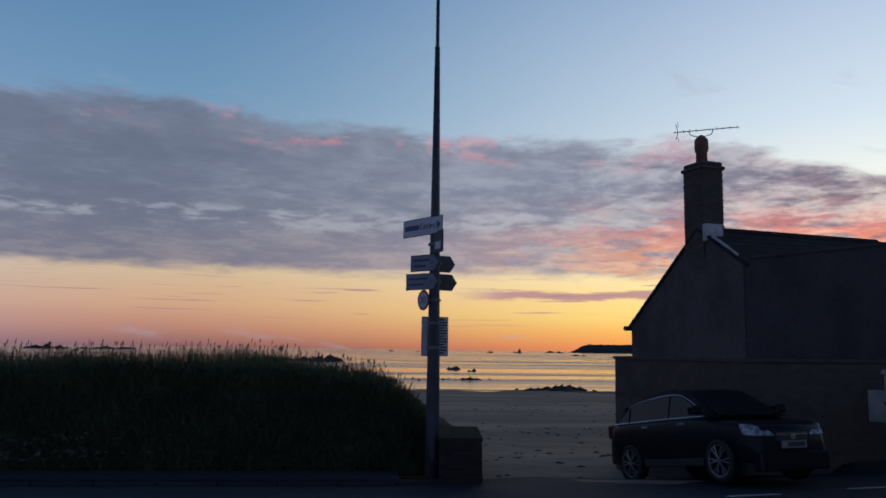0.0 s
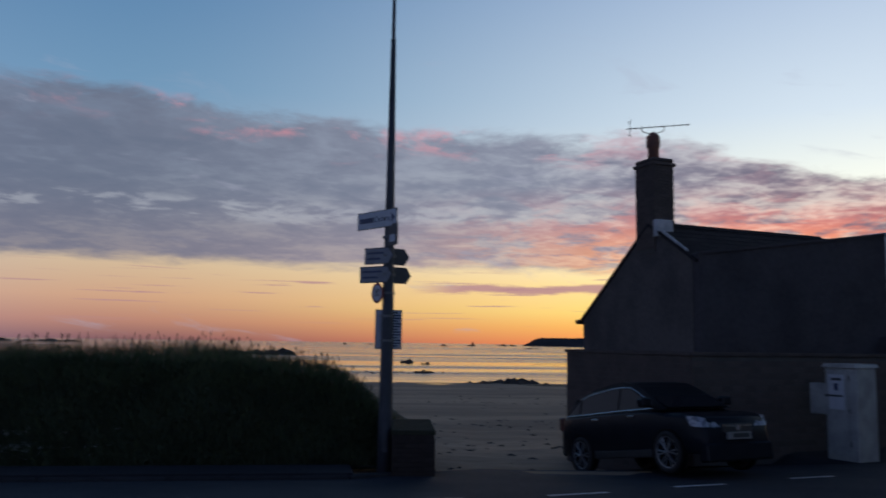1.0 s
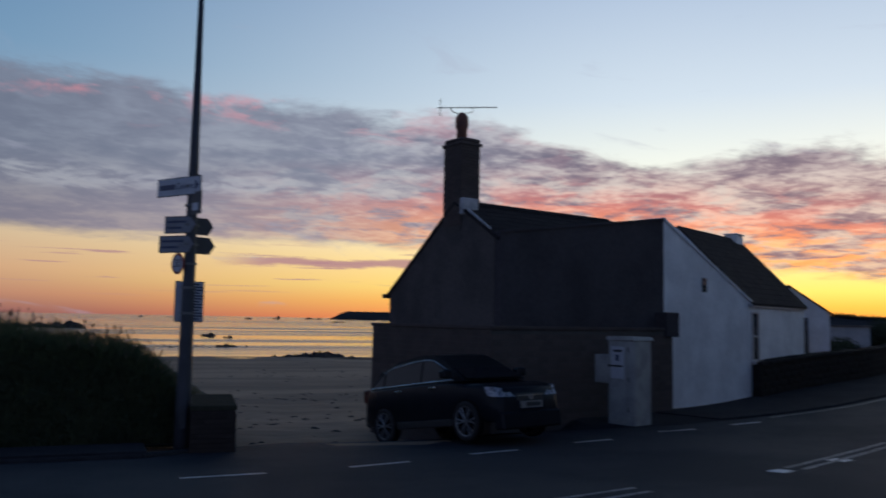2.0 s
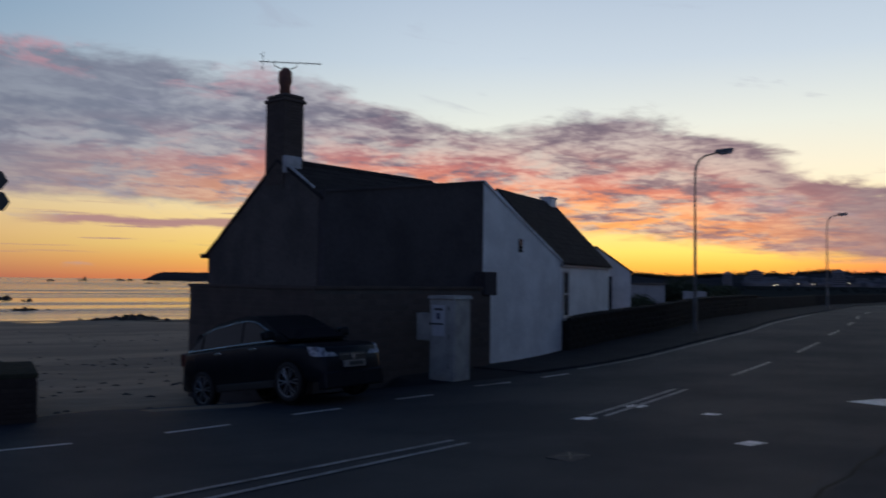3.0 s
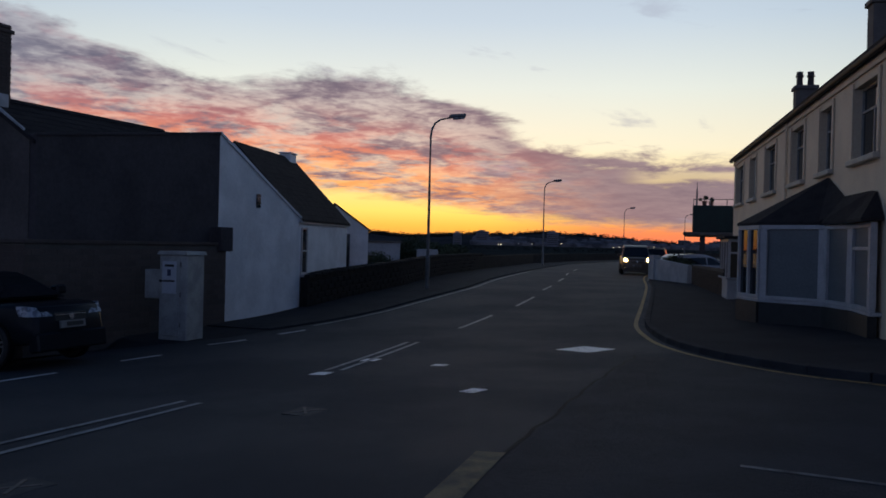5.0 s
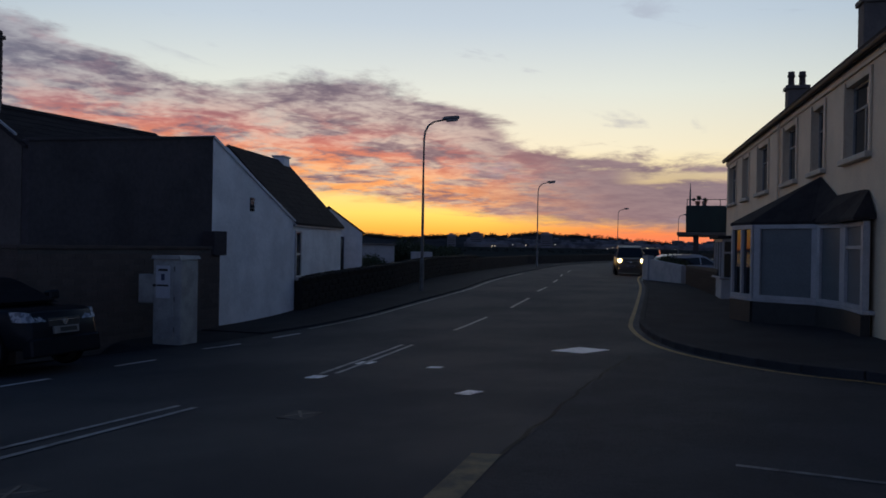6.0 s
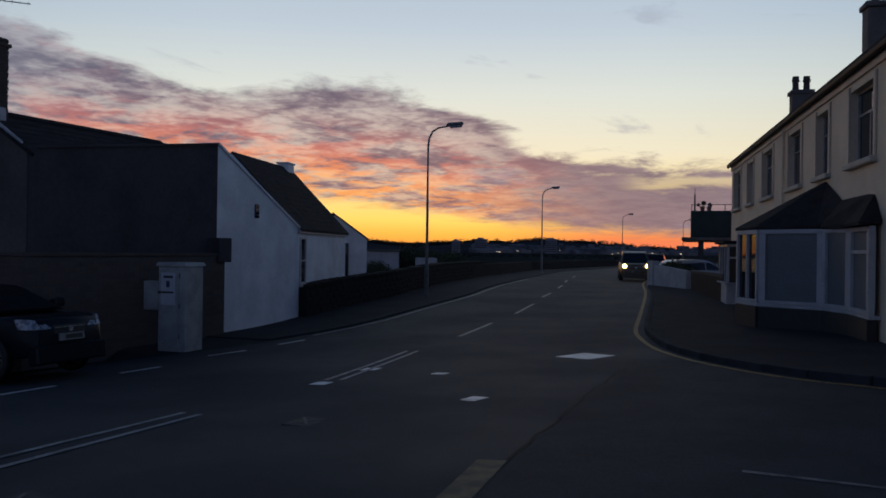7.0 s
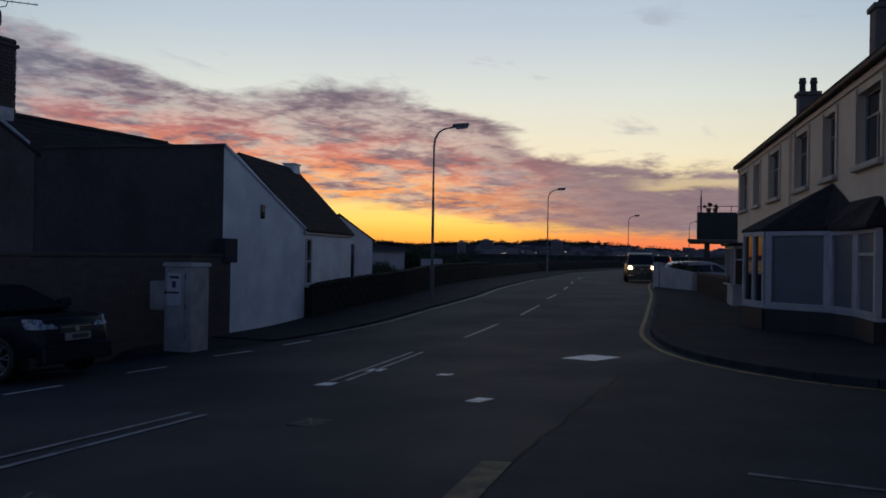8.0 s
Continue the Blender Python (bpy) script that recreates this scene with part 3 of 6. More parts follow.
def brick_piece(length, height, depth, mat, name="brick"):
    """One brick whose face lies in the plane y = 0, centred on x, standing on z = 0. Alike bricks share a mesh."""
    key = (round(length, 3), round(height, 3), round(depth, 3), mat.name)
    if key not in BRICKMESH:
        bm = boxed(-length / 2, length / 2, -depth, 0.03, 0, height)
        for v in bm.verts:
            v.co += Vector((random.uniform(-0.003, 0.003), random.uniform(-0.002, 0.002), random.uniform(-0.003, 0.003)))
        me = bpy.data.meshes.new(name)
        bmesh.ops.recalc_face_normals(bm, faces=bm.faces)
        bm.to_mesh(me)
        bm.free()
        me.materials.append(mat)
        BRICKMESH[key] = me
    return BRICKMESH[key]


def brick_face(parent, m, width, height, size=(0.215, 0.065), joint=0.011, proud=0.012, mat=None, limit=300, skip=None):
    """Bricks in stretcher bond on a face: m takes x along the face, z up and -y outwards. The first ones are parts, the rest one joined piece."""
    mat = mat or BRICK
    l, h = size
    count = 0
    rest = bmesh.new()
    rows = int(height / (h + joint))
    for r in range(rows):
        x = -((l + joint) / 2 if r % 2 else 0.0)
        while x < width - 0.02:
            a, b = max(0.0, x), min(width, x + l)
            x += l + joint
            if b - a < 0.04 or (skip and skip((a + b) / 2, r * (h + joint))):
                continue
            place = m @ Matrix.Translation(((a + b) / 2, random.uniform(-0.003, 0.003), r * (h + joint)))
            if count < limit:
                ob = new("brick", brick_piece(b - a, h, proud, mat))
                ob.parent = parent
                ob.matrix_local = place
                count += 1
            else:
                box(rest, -(b - a) / 2, (b - a) / 2, -proud, 0.02, 0, h, 0.0, place)
    if rest.verts:
        tagged(part("bricks", rest, mat, parent), kind="stuff")
    else:
        rest.free()


for m, w in ((Matrix.Translation((CH[0], CH[2], RIDGE - 0.6)), CH[1] - CH[0]),
             (Matrix.Translation((CH[0], CH[3], RIDGE - 0.6)) @ Matrix.Rotation(radians(-90), 4, "Z"), CH[3] - CH[2])):
    brick_face(chimney, m, w, 2.05, mat=BRICK, limit=120)
bm = bmesh.new()
box(bm, CH[0] - 0.05, CH[1] + 0.05, CH[2] - 0.05, CH[3] + 0.05, 5.84, 5.92, 0.015)
box(bm, CH[0] - 0.02, CH[1] + 0.02, CH[2] - 0.02, CH[3] + 0.02, 5.92, 6.03, 0.04)
part("chimney_cap", bm, BRICK, cottage, "corbelled chimney cap")
bm = bmesh.new()
lathe(bm, [(0.135, 0.0), (0.13, 0.3), (0.155, 0.33), (0.165, 0.40), (0.16, 0.55), (0.15, 0.62), (0.10, 0.66), (0.04, 0.72)], 14)
bm.transform(Matrix.Translation((0.235, 0.56, 6.0)))
part("chimney_pot", bm, CLAY, cottage, "terracotta chimney pot with hood", True)

# the dark extension and its brick lean-to front
EXT_V, EXT_U = -1.2, 5.72
bm = bmesh.new()
vs = [bm.verts.new(p) for p in ((0.02, EXT_V, -1.2), (EXT_U, EXT_V, -1.2), (EXT_U, EXT_V, 4.39), (0.02, EXT_V, 3.62),
                                (0.02, -0.2, -1.2), (EXT_U, -0.2, -1.2), (EXT_U, -0.05, 4.42), (0.02, -0.05, 3.70))]
for f in ((0, 1, 2, 3), (4, 7, 6, 5), (0, 4, 5, 1), (3, 2, 6, 7), (0, 3, 7, 4), (1, 5, 6, 2)):
    bm.faces.new([vs[i] for i in f])
ext = part("extension", bm, TARRED, cottage, "dark tarred extension wall")
bm = bmesh.new()
prism(bm, [(-0.03, 3.60), (EXT_U + 0.03, 4.38), (EXT_U + 0.03, 4.44), (-0.03, 3.66)], "y", EXT_V - 0.05, EXT_V + 0.05)
part("coping", bm, TARRED, cottage)
LEAN_V = -1.46
bm = bmesh.new()
box(bm, -0.45, EXT_U, LEAN_V, LEAN_V + 0.22, -1.5, 1.45)
box(bm, -0.45, -0.23, LEAN_V + 0.22, 3.34, -2.6, 1.45)
lean = part("lower_wall", bm, MORTAR, cottage, "weathered brown brick lower wall")
brick_face(lean, Matrix.Translation((-0.45, LEAN_V, -0.72)), EXT_U + 0.45, 2.16, size=(0.30, 0.12), joint=0.010, proud=0.005, limit=300)
brick_face(lean, Matrix.Translation((-0.45, 3.34, -1.7)) @ Matrix.Rotation(radians(-90), 4, "Z"), 3.34 - LEAN_V, 3.14, size=(0.30, 0.12), joint=0.010, proud=0.005, limit=260)
bm = bmesh.new()
box(bm, -0.50, EXT_U + 0.02, LEAN_V - 0.04, EXT_V + 0.02, 1.45, 1.53, 0.01)
box(bm, -0.50, 0.02, EXT_V + 0.02, 3.38, 1.45, 1.53, 0.01)
part("ledge", bm, BRICK, cottage, "narrow ledge above the brick")
part("beam_end", boxed(EXT_U - 0.35, EXT_U + 0.17, LEAN_V - 0.10, EXT_V + 0.2, 1.30, 1.93, 0.015), TARRED, cottage, "dark beam end over the white wall")

# television aerial on the chimney
aerial = thing("aerial", "yagi television aerial bracketed to the chimney pot", "aerial", COT @ Matrix.Translation((0.235, 0.56, 6.72)))
AXL = COT.to_3x3().inverted() @ Vector((0.951, -0.309, 0.0))
SIDE = Vector((-AXL.y, AXL.x, 0))
bm = bmesh.new()
tube(bm, AXL * -0.62 + Vector((0, 0, 0.11)), AXL * 0.85 + Vector((0, 0, 0.14)), 0.011, n=6)
part("boom", bm, STEEL, aerial)
bm = bmesh.new()
bent(bm, [AXL * -0.28 + Vector((0, 0, 0.11)), AXL * -0.24 + Vector((0, 0, 0.02)), AXL * -0.1 + Vector((0, 0, -0.03)), AXL * 0.1 + Vector((0, 0, -0.03)), AXL * 0.24 + Vector((0, 0, 0.02)), AXL * 0.27 + Vector((0, 0, 0.12))], 0.011, 6)
part("bracket", bm, STEEL, aerial)
for k in range(9):
    bm = bmesh.new()
    c = AXL * (-0.4 + k * 0.15) + Vector((0, 0, 0.118 + k * 0.003))
    tube(bm, c - SIDE * 0.14, c + SIDE * 0.14, 0.005, n=5)
    part("element", bm, STEEL, aerial)
for s in (1, -1):
    bm = bmesh.new()
    c = AXL * -0.52 + Vector((0, 0, 0.115))
    tube(bm, c, c + Vector((0, 0, s * 0.19)) - AXL * 0.05, 0.008, n=5)
    tube(bm, c + Vector((0, 0, s * 0.19)) - SIDE * 0.2, c + Vector((0, 0, s * 0.17)) + SIDE * 0.2, 0.006, n=5)
    part("reflector", bm, STEEL, aerial)

# ---- the white house with the half gable, and its neighbour ----
W0, W1 = Vector((11.83, 18.92)), Vector((16.0, 20.9))
C0, C1 = Vector((16.02, 20.92)), Vector((20.5, 23.83))
cdir = (C1 - C0).normalized()
cnor = Vector((-cdir.y, cdir.x))


def quad_block(bm, plan, z0, tops):
    """A block on a plan of corner points, with a height for every corner."""
    low = [bm.verts.new((p.x, p.y, z0)) for p in plan]
    high = [bm.verts.new((p.x, p.y, z)) for p, z in zip(plan, tops)]
    n = len(plan)
    for i in range(n):
        bm.faces.new((low[i], low[(i + 1) % n], high[(i + 1) % n], high[i]))
    bm.faces.new(low[::-1])
    bm.faces.new(high)


white_house = thing("white_cottage", "whitewashed cottage with a half gable and slate roof", "house")
bm = bmesh.new()
wn = Vector((-(W1 - W0).y, (W1 - W0).x)).normalized()
quad_block(bm, [W0, W1, W1 + wn * 0.35, W0 + wn * 0.35], -1.2, [4.37, 2.34, 2.34, 4.37])
gable = part("gable_wall", bm, WHITEWALL, white_house, "uneven whitewashed gable wall")
wdir = (W1 - W0).normalized()
bm = bmesh.new()
drop = (2.34 - 4.37) / (W1 - W0).length
a, b = W0 - wdir * 0.02, W1 + wdir * 0.12
quad = [a - wn * 0.05, b - wn * 0.05, b + wn * 0.38, a + wn * 0.38]
low = [bm.verts.new((p.x, p.y, 4.37 + drop * (p - W0).dot(wdir) + 0.003)) for p in quad]
high = [bm.verts.new((v.co.x, v.co.y, v.co.z + 0.07)) for v in low]
for i in range(4):
    bm.faces.new((low[i], low[(i + 1) % 4], high[(i + 1) % 4], high[i]))
bm.faces.new(low[::-1])
bm.faces.new(high)
part("verge", bm, WHITEWALL, white_house, "whitened verge coping")
# small vent window in the gable
vent_at = W0 + wdir * 2.02
VM = Matrix.Translation((vent_at.x, vent_at.y, 2.74)) @ Matrix.Rotation(math.atan2(wdir.y, wdir.x), 4, "Z")
vent = part("vent", boxed(-0.12, 0.12, -0.02, 0.05, -0.21, 0.21, 0.03), POLEPAINT, white_house, "small framed gable vent")
vent.matrix_local = VM
for k in range(4):
    part("louvre", boxed(-0.10, 0.10, -0.035, 0.0, -0.19 + k * 0.1, -0.12 + k * 0.1), PANE, vent)
# front part along the road with the slate slope
clen = (C1 - C0).length
CM = Matrix.Translation((C0.x, C0.y, 0)) @ Matrix.Rotation(math.atan2(cdir.y, cdir.x), 4, "Z")
row = thing("white_terrace", "low white cottage row behind the garden wall", "house", CM)
CE, CR, CW = 2.40, 4.80, 2.28
bm = bmesh.new()
prism(bm, [(0, -1.0), (0, CE), (CW, CR - 0.08), (2 * CW, CE), (2 * CW, -1.0)], "x", -0.1, clen)
cwall = part("wall", bm, WHITEWALL, row, "whitewashed front wall")
for s in (-1, 1):
    bm = bmesh.new()
    y = CW + s * (CW + 0.12)
    prism(bm, [(CW, CR - 0.07), (y, CE - 0.17), (y, CE - 0.10), (CW, CR)], "x", 0.02, clen + 0.06)
    roof = part("roof", bm, SLATE, row, "steep dark slate roof")
    roof_slates(roof, 0.02, clen + 0.06, (CW, CR), (y, CE - 0.10))
bm = bmesh.new()
box(bm, -0.1, clen, -0.10, -0.02, CE - 0.22, CE - 0.14, 0.01)
part("gutter", bm, UPVC, row, "pale eaves board")
bm = bmesh.new()
box(bm, clen - 0.75, clen - 0.10, CW - 0.22, CW + 0.22, CR - 0.3, CR + 0.10, 0.03)
box(bm, clen - 0.80, clen - 0.05, CW - 0.26, CW + 0.26, CR + 0.10, CR + 0.16, 0.02)
part("chimney", bm, WHITEWALL, row, "squat whitewashed chimney")


def sash(parent, m, w, h, bars=True, recess=0.07, frame_mat=None, pane_mat=None, split=None, sill=True):
    """A framed window whose outer face looks along -y of m; origin at the middle of its foot."""
    f = frame_mat or UPVC
    bm = bmesh.new()
    t = 0.06
    box(bm, -w / 2, -w / 2 + t, -0.02, 0.06, 0, h, 0.006)
    box(bm, w / 2 - t, w / 2, -0.02, 0.06, 0, h, 0.006)
    box(bm, -w / 2 + t, w / 2 - t, -0.018, 0.058, 0, t, 0.006)
    box(bm, -w / 2 + t, w / 2 - t, -0.018, 0.058, h - t, h, 0.006)
    win = part("window", bm, f, parent)
    win.matrix_local = m
    z = h * (split or 0.5)
    if bars:
        part("glazing_bar", boxed(-w / 2 + t, w / 2 - t, -0.015, 0.05, z - 0.025, z + 0.025), f, win)
        part("pane", boxed(-w / 2 + t, w / 2 - t, 0.012, 0.02, t, z - 0.025), pane_mat or PANE, win)
        part("pane", boxed(-w / 2 + t, w / 2 - t, 0.022, 0.03, z + 0.025, h - t), pane_mat or PANE, win)
    else:
        part("pane", boxed(-w / 2 + t, w / 2 - t, 0.012, 0.02, t, h - t), pane_mat or PANE, win)
    if sill:
        part("sill", boxed(-w / 2 - 0.06, w / 2 + 0.06, -0.12, 0.02, -0.09, -0.002, 0.012), f, win)
    return win


for x, w in ((0.42, 0.55),):
    sash(row, Matrix.Translation((x, -0.03, 0.55)), w, 1.5)
gable_end = thing("gabled_house", "white house end wall beyond the cottage row", "house",
                  Matrix.Translation((21.75, 26.0, 0)) @ Matrix.Rotation(radians(-38), 4, "Z"))
bm = bmesh.new()
prism(bm, [(0, -0.8), (0, 3.10), (1.35, 2.12), (1.35, -0.8)], "y", 0, 5.0)
gwall = part("wall", bm, WHITEWALL, gable_end, "plain whitewashed end wall")
bm = bmesh.new()
prism(bm, [(-0.05, 3.14), (1.45, 2.06), (1.45, 2.13), (-0.05, 3.21)], "y", -0.05, 5.0)
part("roof", bm, SLATE, gable_end)
bm = bmesh.new()
prism(bm, [(-2.2, 1.69), (-0.05, 3.21), (-0.05, 3.14), (-2.2, 1.62)], "y", 0.0, 5.0)
part("roof", bm, SLATE, gable_end)
sash(gable_end, Matrix.Translation((0.42, -0.03, 0.3)), 0.36, 1.65, frame_mat=POLEPAINT)

# low garden wall that becomes the sea wall
WALL_LINE = [(16.25, 20.75), (18.6, 21.9), (23.9, 24.3), (31.5, 28.8), (42, 34.9), (62.3, 45.6), (87, 54.5), (139, 69), (218, 87.5)]
garden = tagged(new("wall_garden"), "low dark stone wall along the pavement and the bay", "wall", "", "structure")
line = resample([Vector(p) for p in WALL_LINE], 5)
bm = bmesh.new()
rings = []
off = offset_line(line, 0.35)
for a, b in zip(line, off):
    za, h = gz(a.x, a.y), 0.98 if a.x < 40 else 0.85
    rings.append([bm.verts.new(p) for p in ((a.x, a.y, za - 0.6), (a.x, a.y, za + h), (b.x, b.y, za + h + 0.02), (b.x, b.y, za - 1.6))])
for r, s in zip(rings, rings[1:]):
    for i in range(3):
        bm.faces.new((r[i], s[i], s[i + 1], r[i + 1]))
bm.faces.new(rings[0])
bm.faces.new(rings[-1][::-1])
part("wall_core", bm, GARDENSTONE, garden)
stones = {}
pts = spaced(WALL_LINE[:5], 0.52)
for i, (a, b) in enumerate(zip(pts, pts[1:])):
    d = b - a
    m = Matrix.Translation((a.x, a.y, gz(a.x, a.y))) @ Matrix.Rotation(math.atan2(d.y, d.x), 4, "Z")
    for r in range(5):
        if i > 50 and r != 4:
            continue
        l, h, sh = 0.5, 0.19, 0.25 * (r % 2)
        key = (r == 4, (i * 7 + r * 3) % 5)
        if key not in stones:
            if key[0]:
                bmm = boxed(0.0, 0.51, -0.06, 0.42, 0.0, 0.12, 0.02)
            else:
                bmm = boxed(0.0, 0.49, -0.035, 0.1, 0.0, 0.185, 0.025)
            for v in bmm.verts:
                v.co += Vector((random.uniform(-0.012, 0.012), random.uniform(-0.014, 0.014), random.uniform(-0.012, 0.012)))
            me = bpy.data.meshes.new("stone")
            bmesh.ops.recalc_face_normals(bmm, faces=bmm.faces)
            bmm.to_mesh(me)
            bmm.free()
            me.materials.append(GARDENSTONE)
            stones[key] = me
        ob = new("coping_stone" if r == 4 else "stone", stones[key])
        ob.parent = garden
        ob.matrix_local = m @ Matrix.Translation((sh, 0, 0.05 + r * 0.20 if r < 4 else 0.95))

# ---- the cream shop house ----
N0 = Vector((17.4, 4.5))
HM = Matrix.Translation((N0.x, N0.y, 0)) @ Matrix.Rotation(radians(30.26), 4, "Z")
# local x runs along the front away from the junction, local y into the street
shop = thing("shop_house", "two-storey cream rendered shop house with bay front", "house", HM)
TOP = 5.62
bm = bmesh.new()
WINDOWS = [(19.1, 2.1), (15.6, 1.45), (11.95, 2.0), (7.6, 1.75), (4.3, 1.25), (1.0, 1.75)]
Z0, Z1 = 3.66, 5.22


def wall_with_holes(bm, x0, x1, z0, z1, y, depth, holes):
    """A wall in the plane y with openings through it; holes are (x0, x1, z0, z1)."""
    xs = sorted({x0, x1, *[h[0] for h in holes], *[h[1] for h in holes]})
    zs = sorted({z0, z1, *[h[2] for h in holes], *[h[3] for h in holes]})
    for a, b in zip(xs, xs[1:]):
        runs = []
        for c, d in zip(zs, zs[1:]):
            if any(h[0] <= (a + b) / 2 <= h[1] and h[2] <= (c + d) / 2 <= h[3] for h in holes):
                continue
            if runs and abs(runs[-1][1] - c) < 1e-6:
                runs[-1][1] = d
            else:
                runs.append([c, d])
        for c, d in runs:
            box(bm, a, b, y - depth, y, c, d)
    bmesh.ops.remove_doubles(bm, verts=bm.verts[:], dist=1e-5)


wall_with_holes(bm, -9.0, 20.95, -0.3, TOP, 0.0, 0.32, [(x - w / 2, x + w / 2, Z0, Z1) for x, w in WINDOWS])
part("wall", bm, CREAM, shop, "cream rendered street wall")
bm = bmesh.new()
box(bm, 20.65, 20.95, -7.5, -0.33, -0.3, TOP)
box(bm, -9.0, 20.60, -7.5, -7.2, -0.3, TOP)
box(bm, -9.0, -8.7, -7.2, -0.33, -0.3, TOP)
part("wall", bm, CREAM, shop, "cream rendered back and end walls")
part("floor", boxed(-8.6, 20.6, -7.1, -0.4, 2.9, 3.0), RENDER_GREY, shop)
bm = bmesh.new()
prism(bm, [(0.22, TOP + 0.0), (0.22, TOP + 0.08), (-3.6, 6.58), (-7.6, TOP + 0.05), (-7.6, TOP), ], "x", -9.1, 21.05)
part("roof", bm, SLATE, shop, "shallow dark slate roof")
bm = bmesh.new()
box(bm, -9.1, 21.0, 0.004, 0.05, TOP - 0.22, TOP - 0.02, 0.006)
part("fascia", bm, CREAM, shop, "cream painted fascia board")
bm = bmesh.new()
tube(bm, (-9.1, 0.15, TOP - 0.0), (21.05, 0.15, TOP - 0.0), 0.075, n=8)
part("gutter", bm, TRIM, shop, "dark gutter along the eaves")
bm = bmesh.new()
tube(bm, (9.0, 0.06, 2.9), (9.0, 0.06, TOP - 0.05), 0.04, n=8)
part("downpipe", bm, CREAM, shop, "painted downpipe")
HALFTURN = Matrix.Rotation(radians(180), 4, "Z")
for i, (x, w) in enumerate(WINDOWS):
    win = sash(shop, Matrix.Translation((x, -0.17, Z0)) @ HALFTURN, w - 0.004, Z1 - Z0 - 0.004, split=0.66, sill=False, frame_mat=OLDFRAME)
    part("sill", boxed(-w / 2 - 0.14, w / 2 + 0.14, -0.30, 0.12, -0.13, -0.004, 0.02), STONE, win, "pale stone sill")
    for s in (-1, 1):
        a, b = sorted((s * (w / 2 + 0.004), s * (w / 2 + 0.14)))
        part("surround", boxed(a, b, -0.215, -0.172, -0.003, Z1 - Z0 + 0.12, 0.01), CREAM, win, "raised render band")
    part("mullion", boxed(-0.03, 0.03, -0.014, 0.05, 0.06, (Z1 - Z0) * 0.66 - 0.03), OLDFRAME, win)


def chimney_stack(name, x, y, w, d, z0, z1, pots, label):
    ch = part(name, boxed(x - w / 2, x + w / 2, y - d / 2, y + d / 2, z0, z1, 0.015), RENDER_GREY, shop, label)
    part("cap", boxed(x - w / 2 - 0.06, x + w / 2 + 0.06, y - d / 2 - 0.06, y + d / 2 + 0.06, z1 - 0.12, z1 + 0.02, 0.02), RENDER_GREY, ch)
    for k in range(pots):
        bm = bmesh.new()
        lathe(bm, [(0.13, 0), (0.11, 0.08), (0.10, 0.32), (0.13, 0.34), (0.13, 0.40), (0.11, 0.42), (0.11, 0.52), (0.09, 0.52)], 12)
        bm.transform(Matrix.Translation((x, y + (k - (pots - 1) / 2) * 0.36, z1 + 0.0)))
        part("pot", bm, BRICK, ch, "", True)


chimney_stack("chimney", 12.85, -1.2, 0.5, 0.66, 5.7, 7.36, 2, "rendered chimney stack with two pots")
chimney_stack("chimney", 4.05, -1.25, 0.5, 0.8, 5.7, 7.75, 2, "rendered chimney stack near the corner")

# bay shopfront: corners on the ground, in the house's own frame
INV = HM.inverted()
BAY = [(INV @ Vector((x, y, 0))).to_2d() for x, y in ((20.05, 8.27), (19.3, 7.46), (19.1, 5.94), (18.3, 5.14), (17.02, 4.42))]
foot = Vector((BAY[0].x + 0.5, 0.02))
SILL, HEAD = 0.54, 2.27


def bay_side(a, b, doors, mat, with_top=False, t=0.11):
    """One glazed side of the bay between two plan points; doors: widths of the lights as shares."""
    d = (b - a)
    m = Matrix.Translation((a.x, a.y, 0)) @ Matrix.Rotation(math.atan2(d.y, d.x), 4, "Z")
    w = d.length
    base = part("bay_plinth", boxed(0.0, w, -0.05, 0.12, -0.25, SILL - 0.08), TRIM, shop, "black painted plinth")
    base.matrix_local = m
    fr = bmesh.new()
    box(fr, 0.0, w, -0.02, 0.10, SILL, SILL + 0.08, 0.008)
    box(fr, 0.0, w, -0.02, 0.10, HEAD - 0.10, HEAD, 0.008)
    x = 0.0
    cuts = [0.0]
    for s in doors:
        cuts.append(cuts[-1] + s * w)
    for c in cuts:
        c = min(max(c, t / 2), w - t / 2)
        box(fr, c - t / 2, c + t / 2, -0.025, 0.105, SILL + 0.08, HEAD - 0.10, 0.006)
    if with_top:
        box(fr, t / 2, w - t / 2, -0.021, 0.09, HEAD - 0.55, HEAD - 0.48, 0.006)
    frm = part("bay_frame", fr, UPVC, shop, "white plastic shopfront frame")
    frm.matrix_local = m
    for p, q in zip(cuts, cuts[1:]):
        part("pane", boxed(p + t / 2, q - t / 2, 0.03, 0.04, SILL + 0.08, HEAD - 0.10), mat, frm)
    sl = part("bay_sill", boxed(-0.05, w + 0.05, -0.14, 0.10, SILL - 0.08, SILL - 0.004, 0.012), UPVC, shop, "white projecting sill")
    sl.matrix_local = m


bay_side(BAY[1], BAY[0], (0.5, 0.5), PANE, t=0.07)
bay_side(BAY[2], BAY[1], (1.0,), BLIND, t=0.16)
bay_side(BAY[3], BAY[2], (1.0,), BLIND, t=0.15)
bay_side(BAY[4], BAY[3], (1.0,), BLIND, True, t=0.15)
side = BAY[0] - foot
bm = bmesh.new()
quad_block(bm, [foot, Vector((foot.x - 0.2, foot.y)), Vector((BAY[0].x - 0.14, BAY[0].y - 0.06)), BAY[0]], -0.25, [HEAD] * 4)
part("bay_return", bm, CREAM, shop)


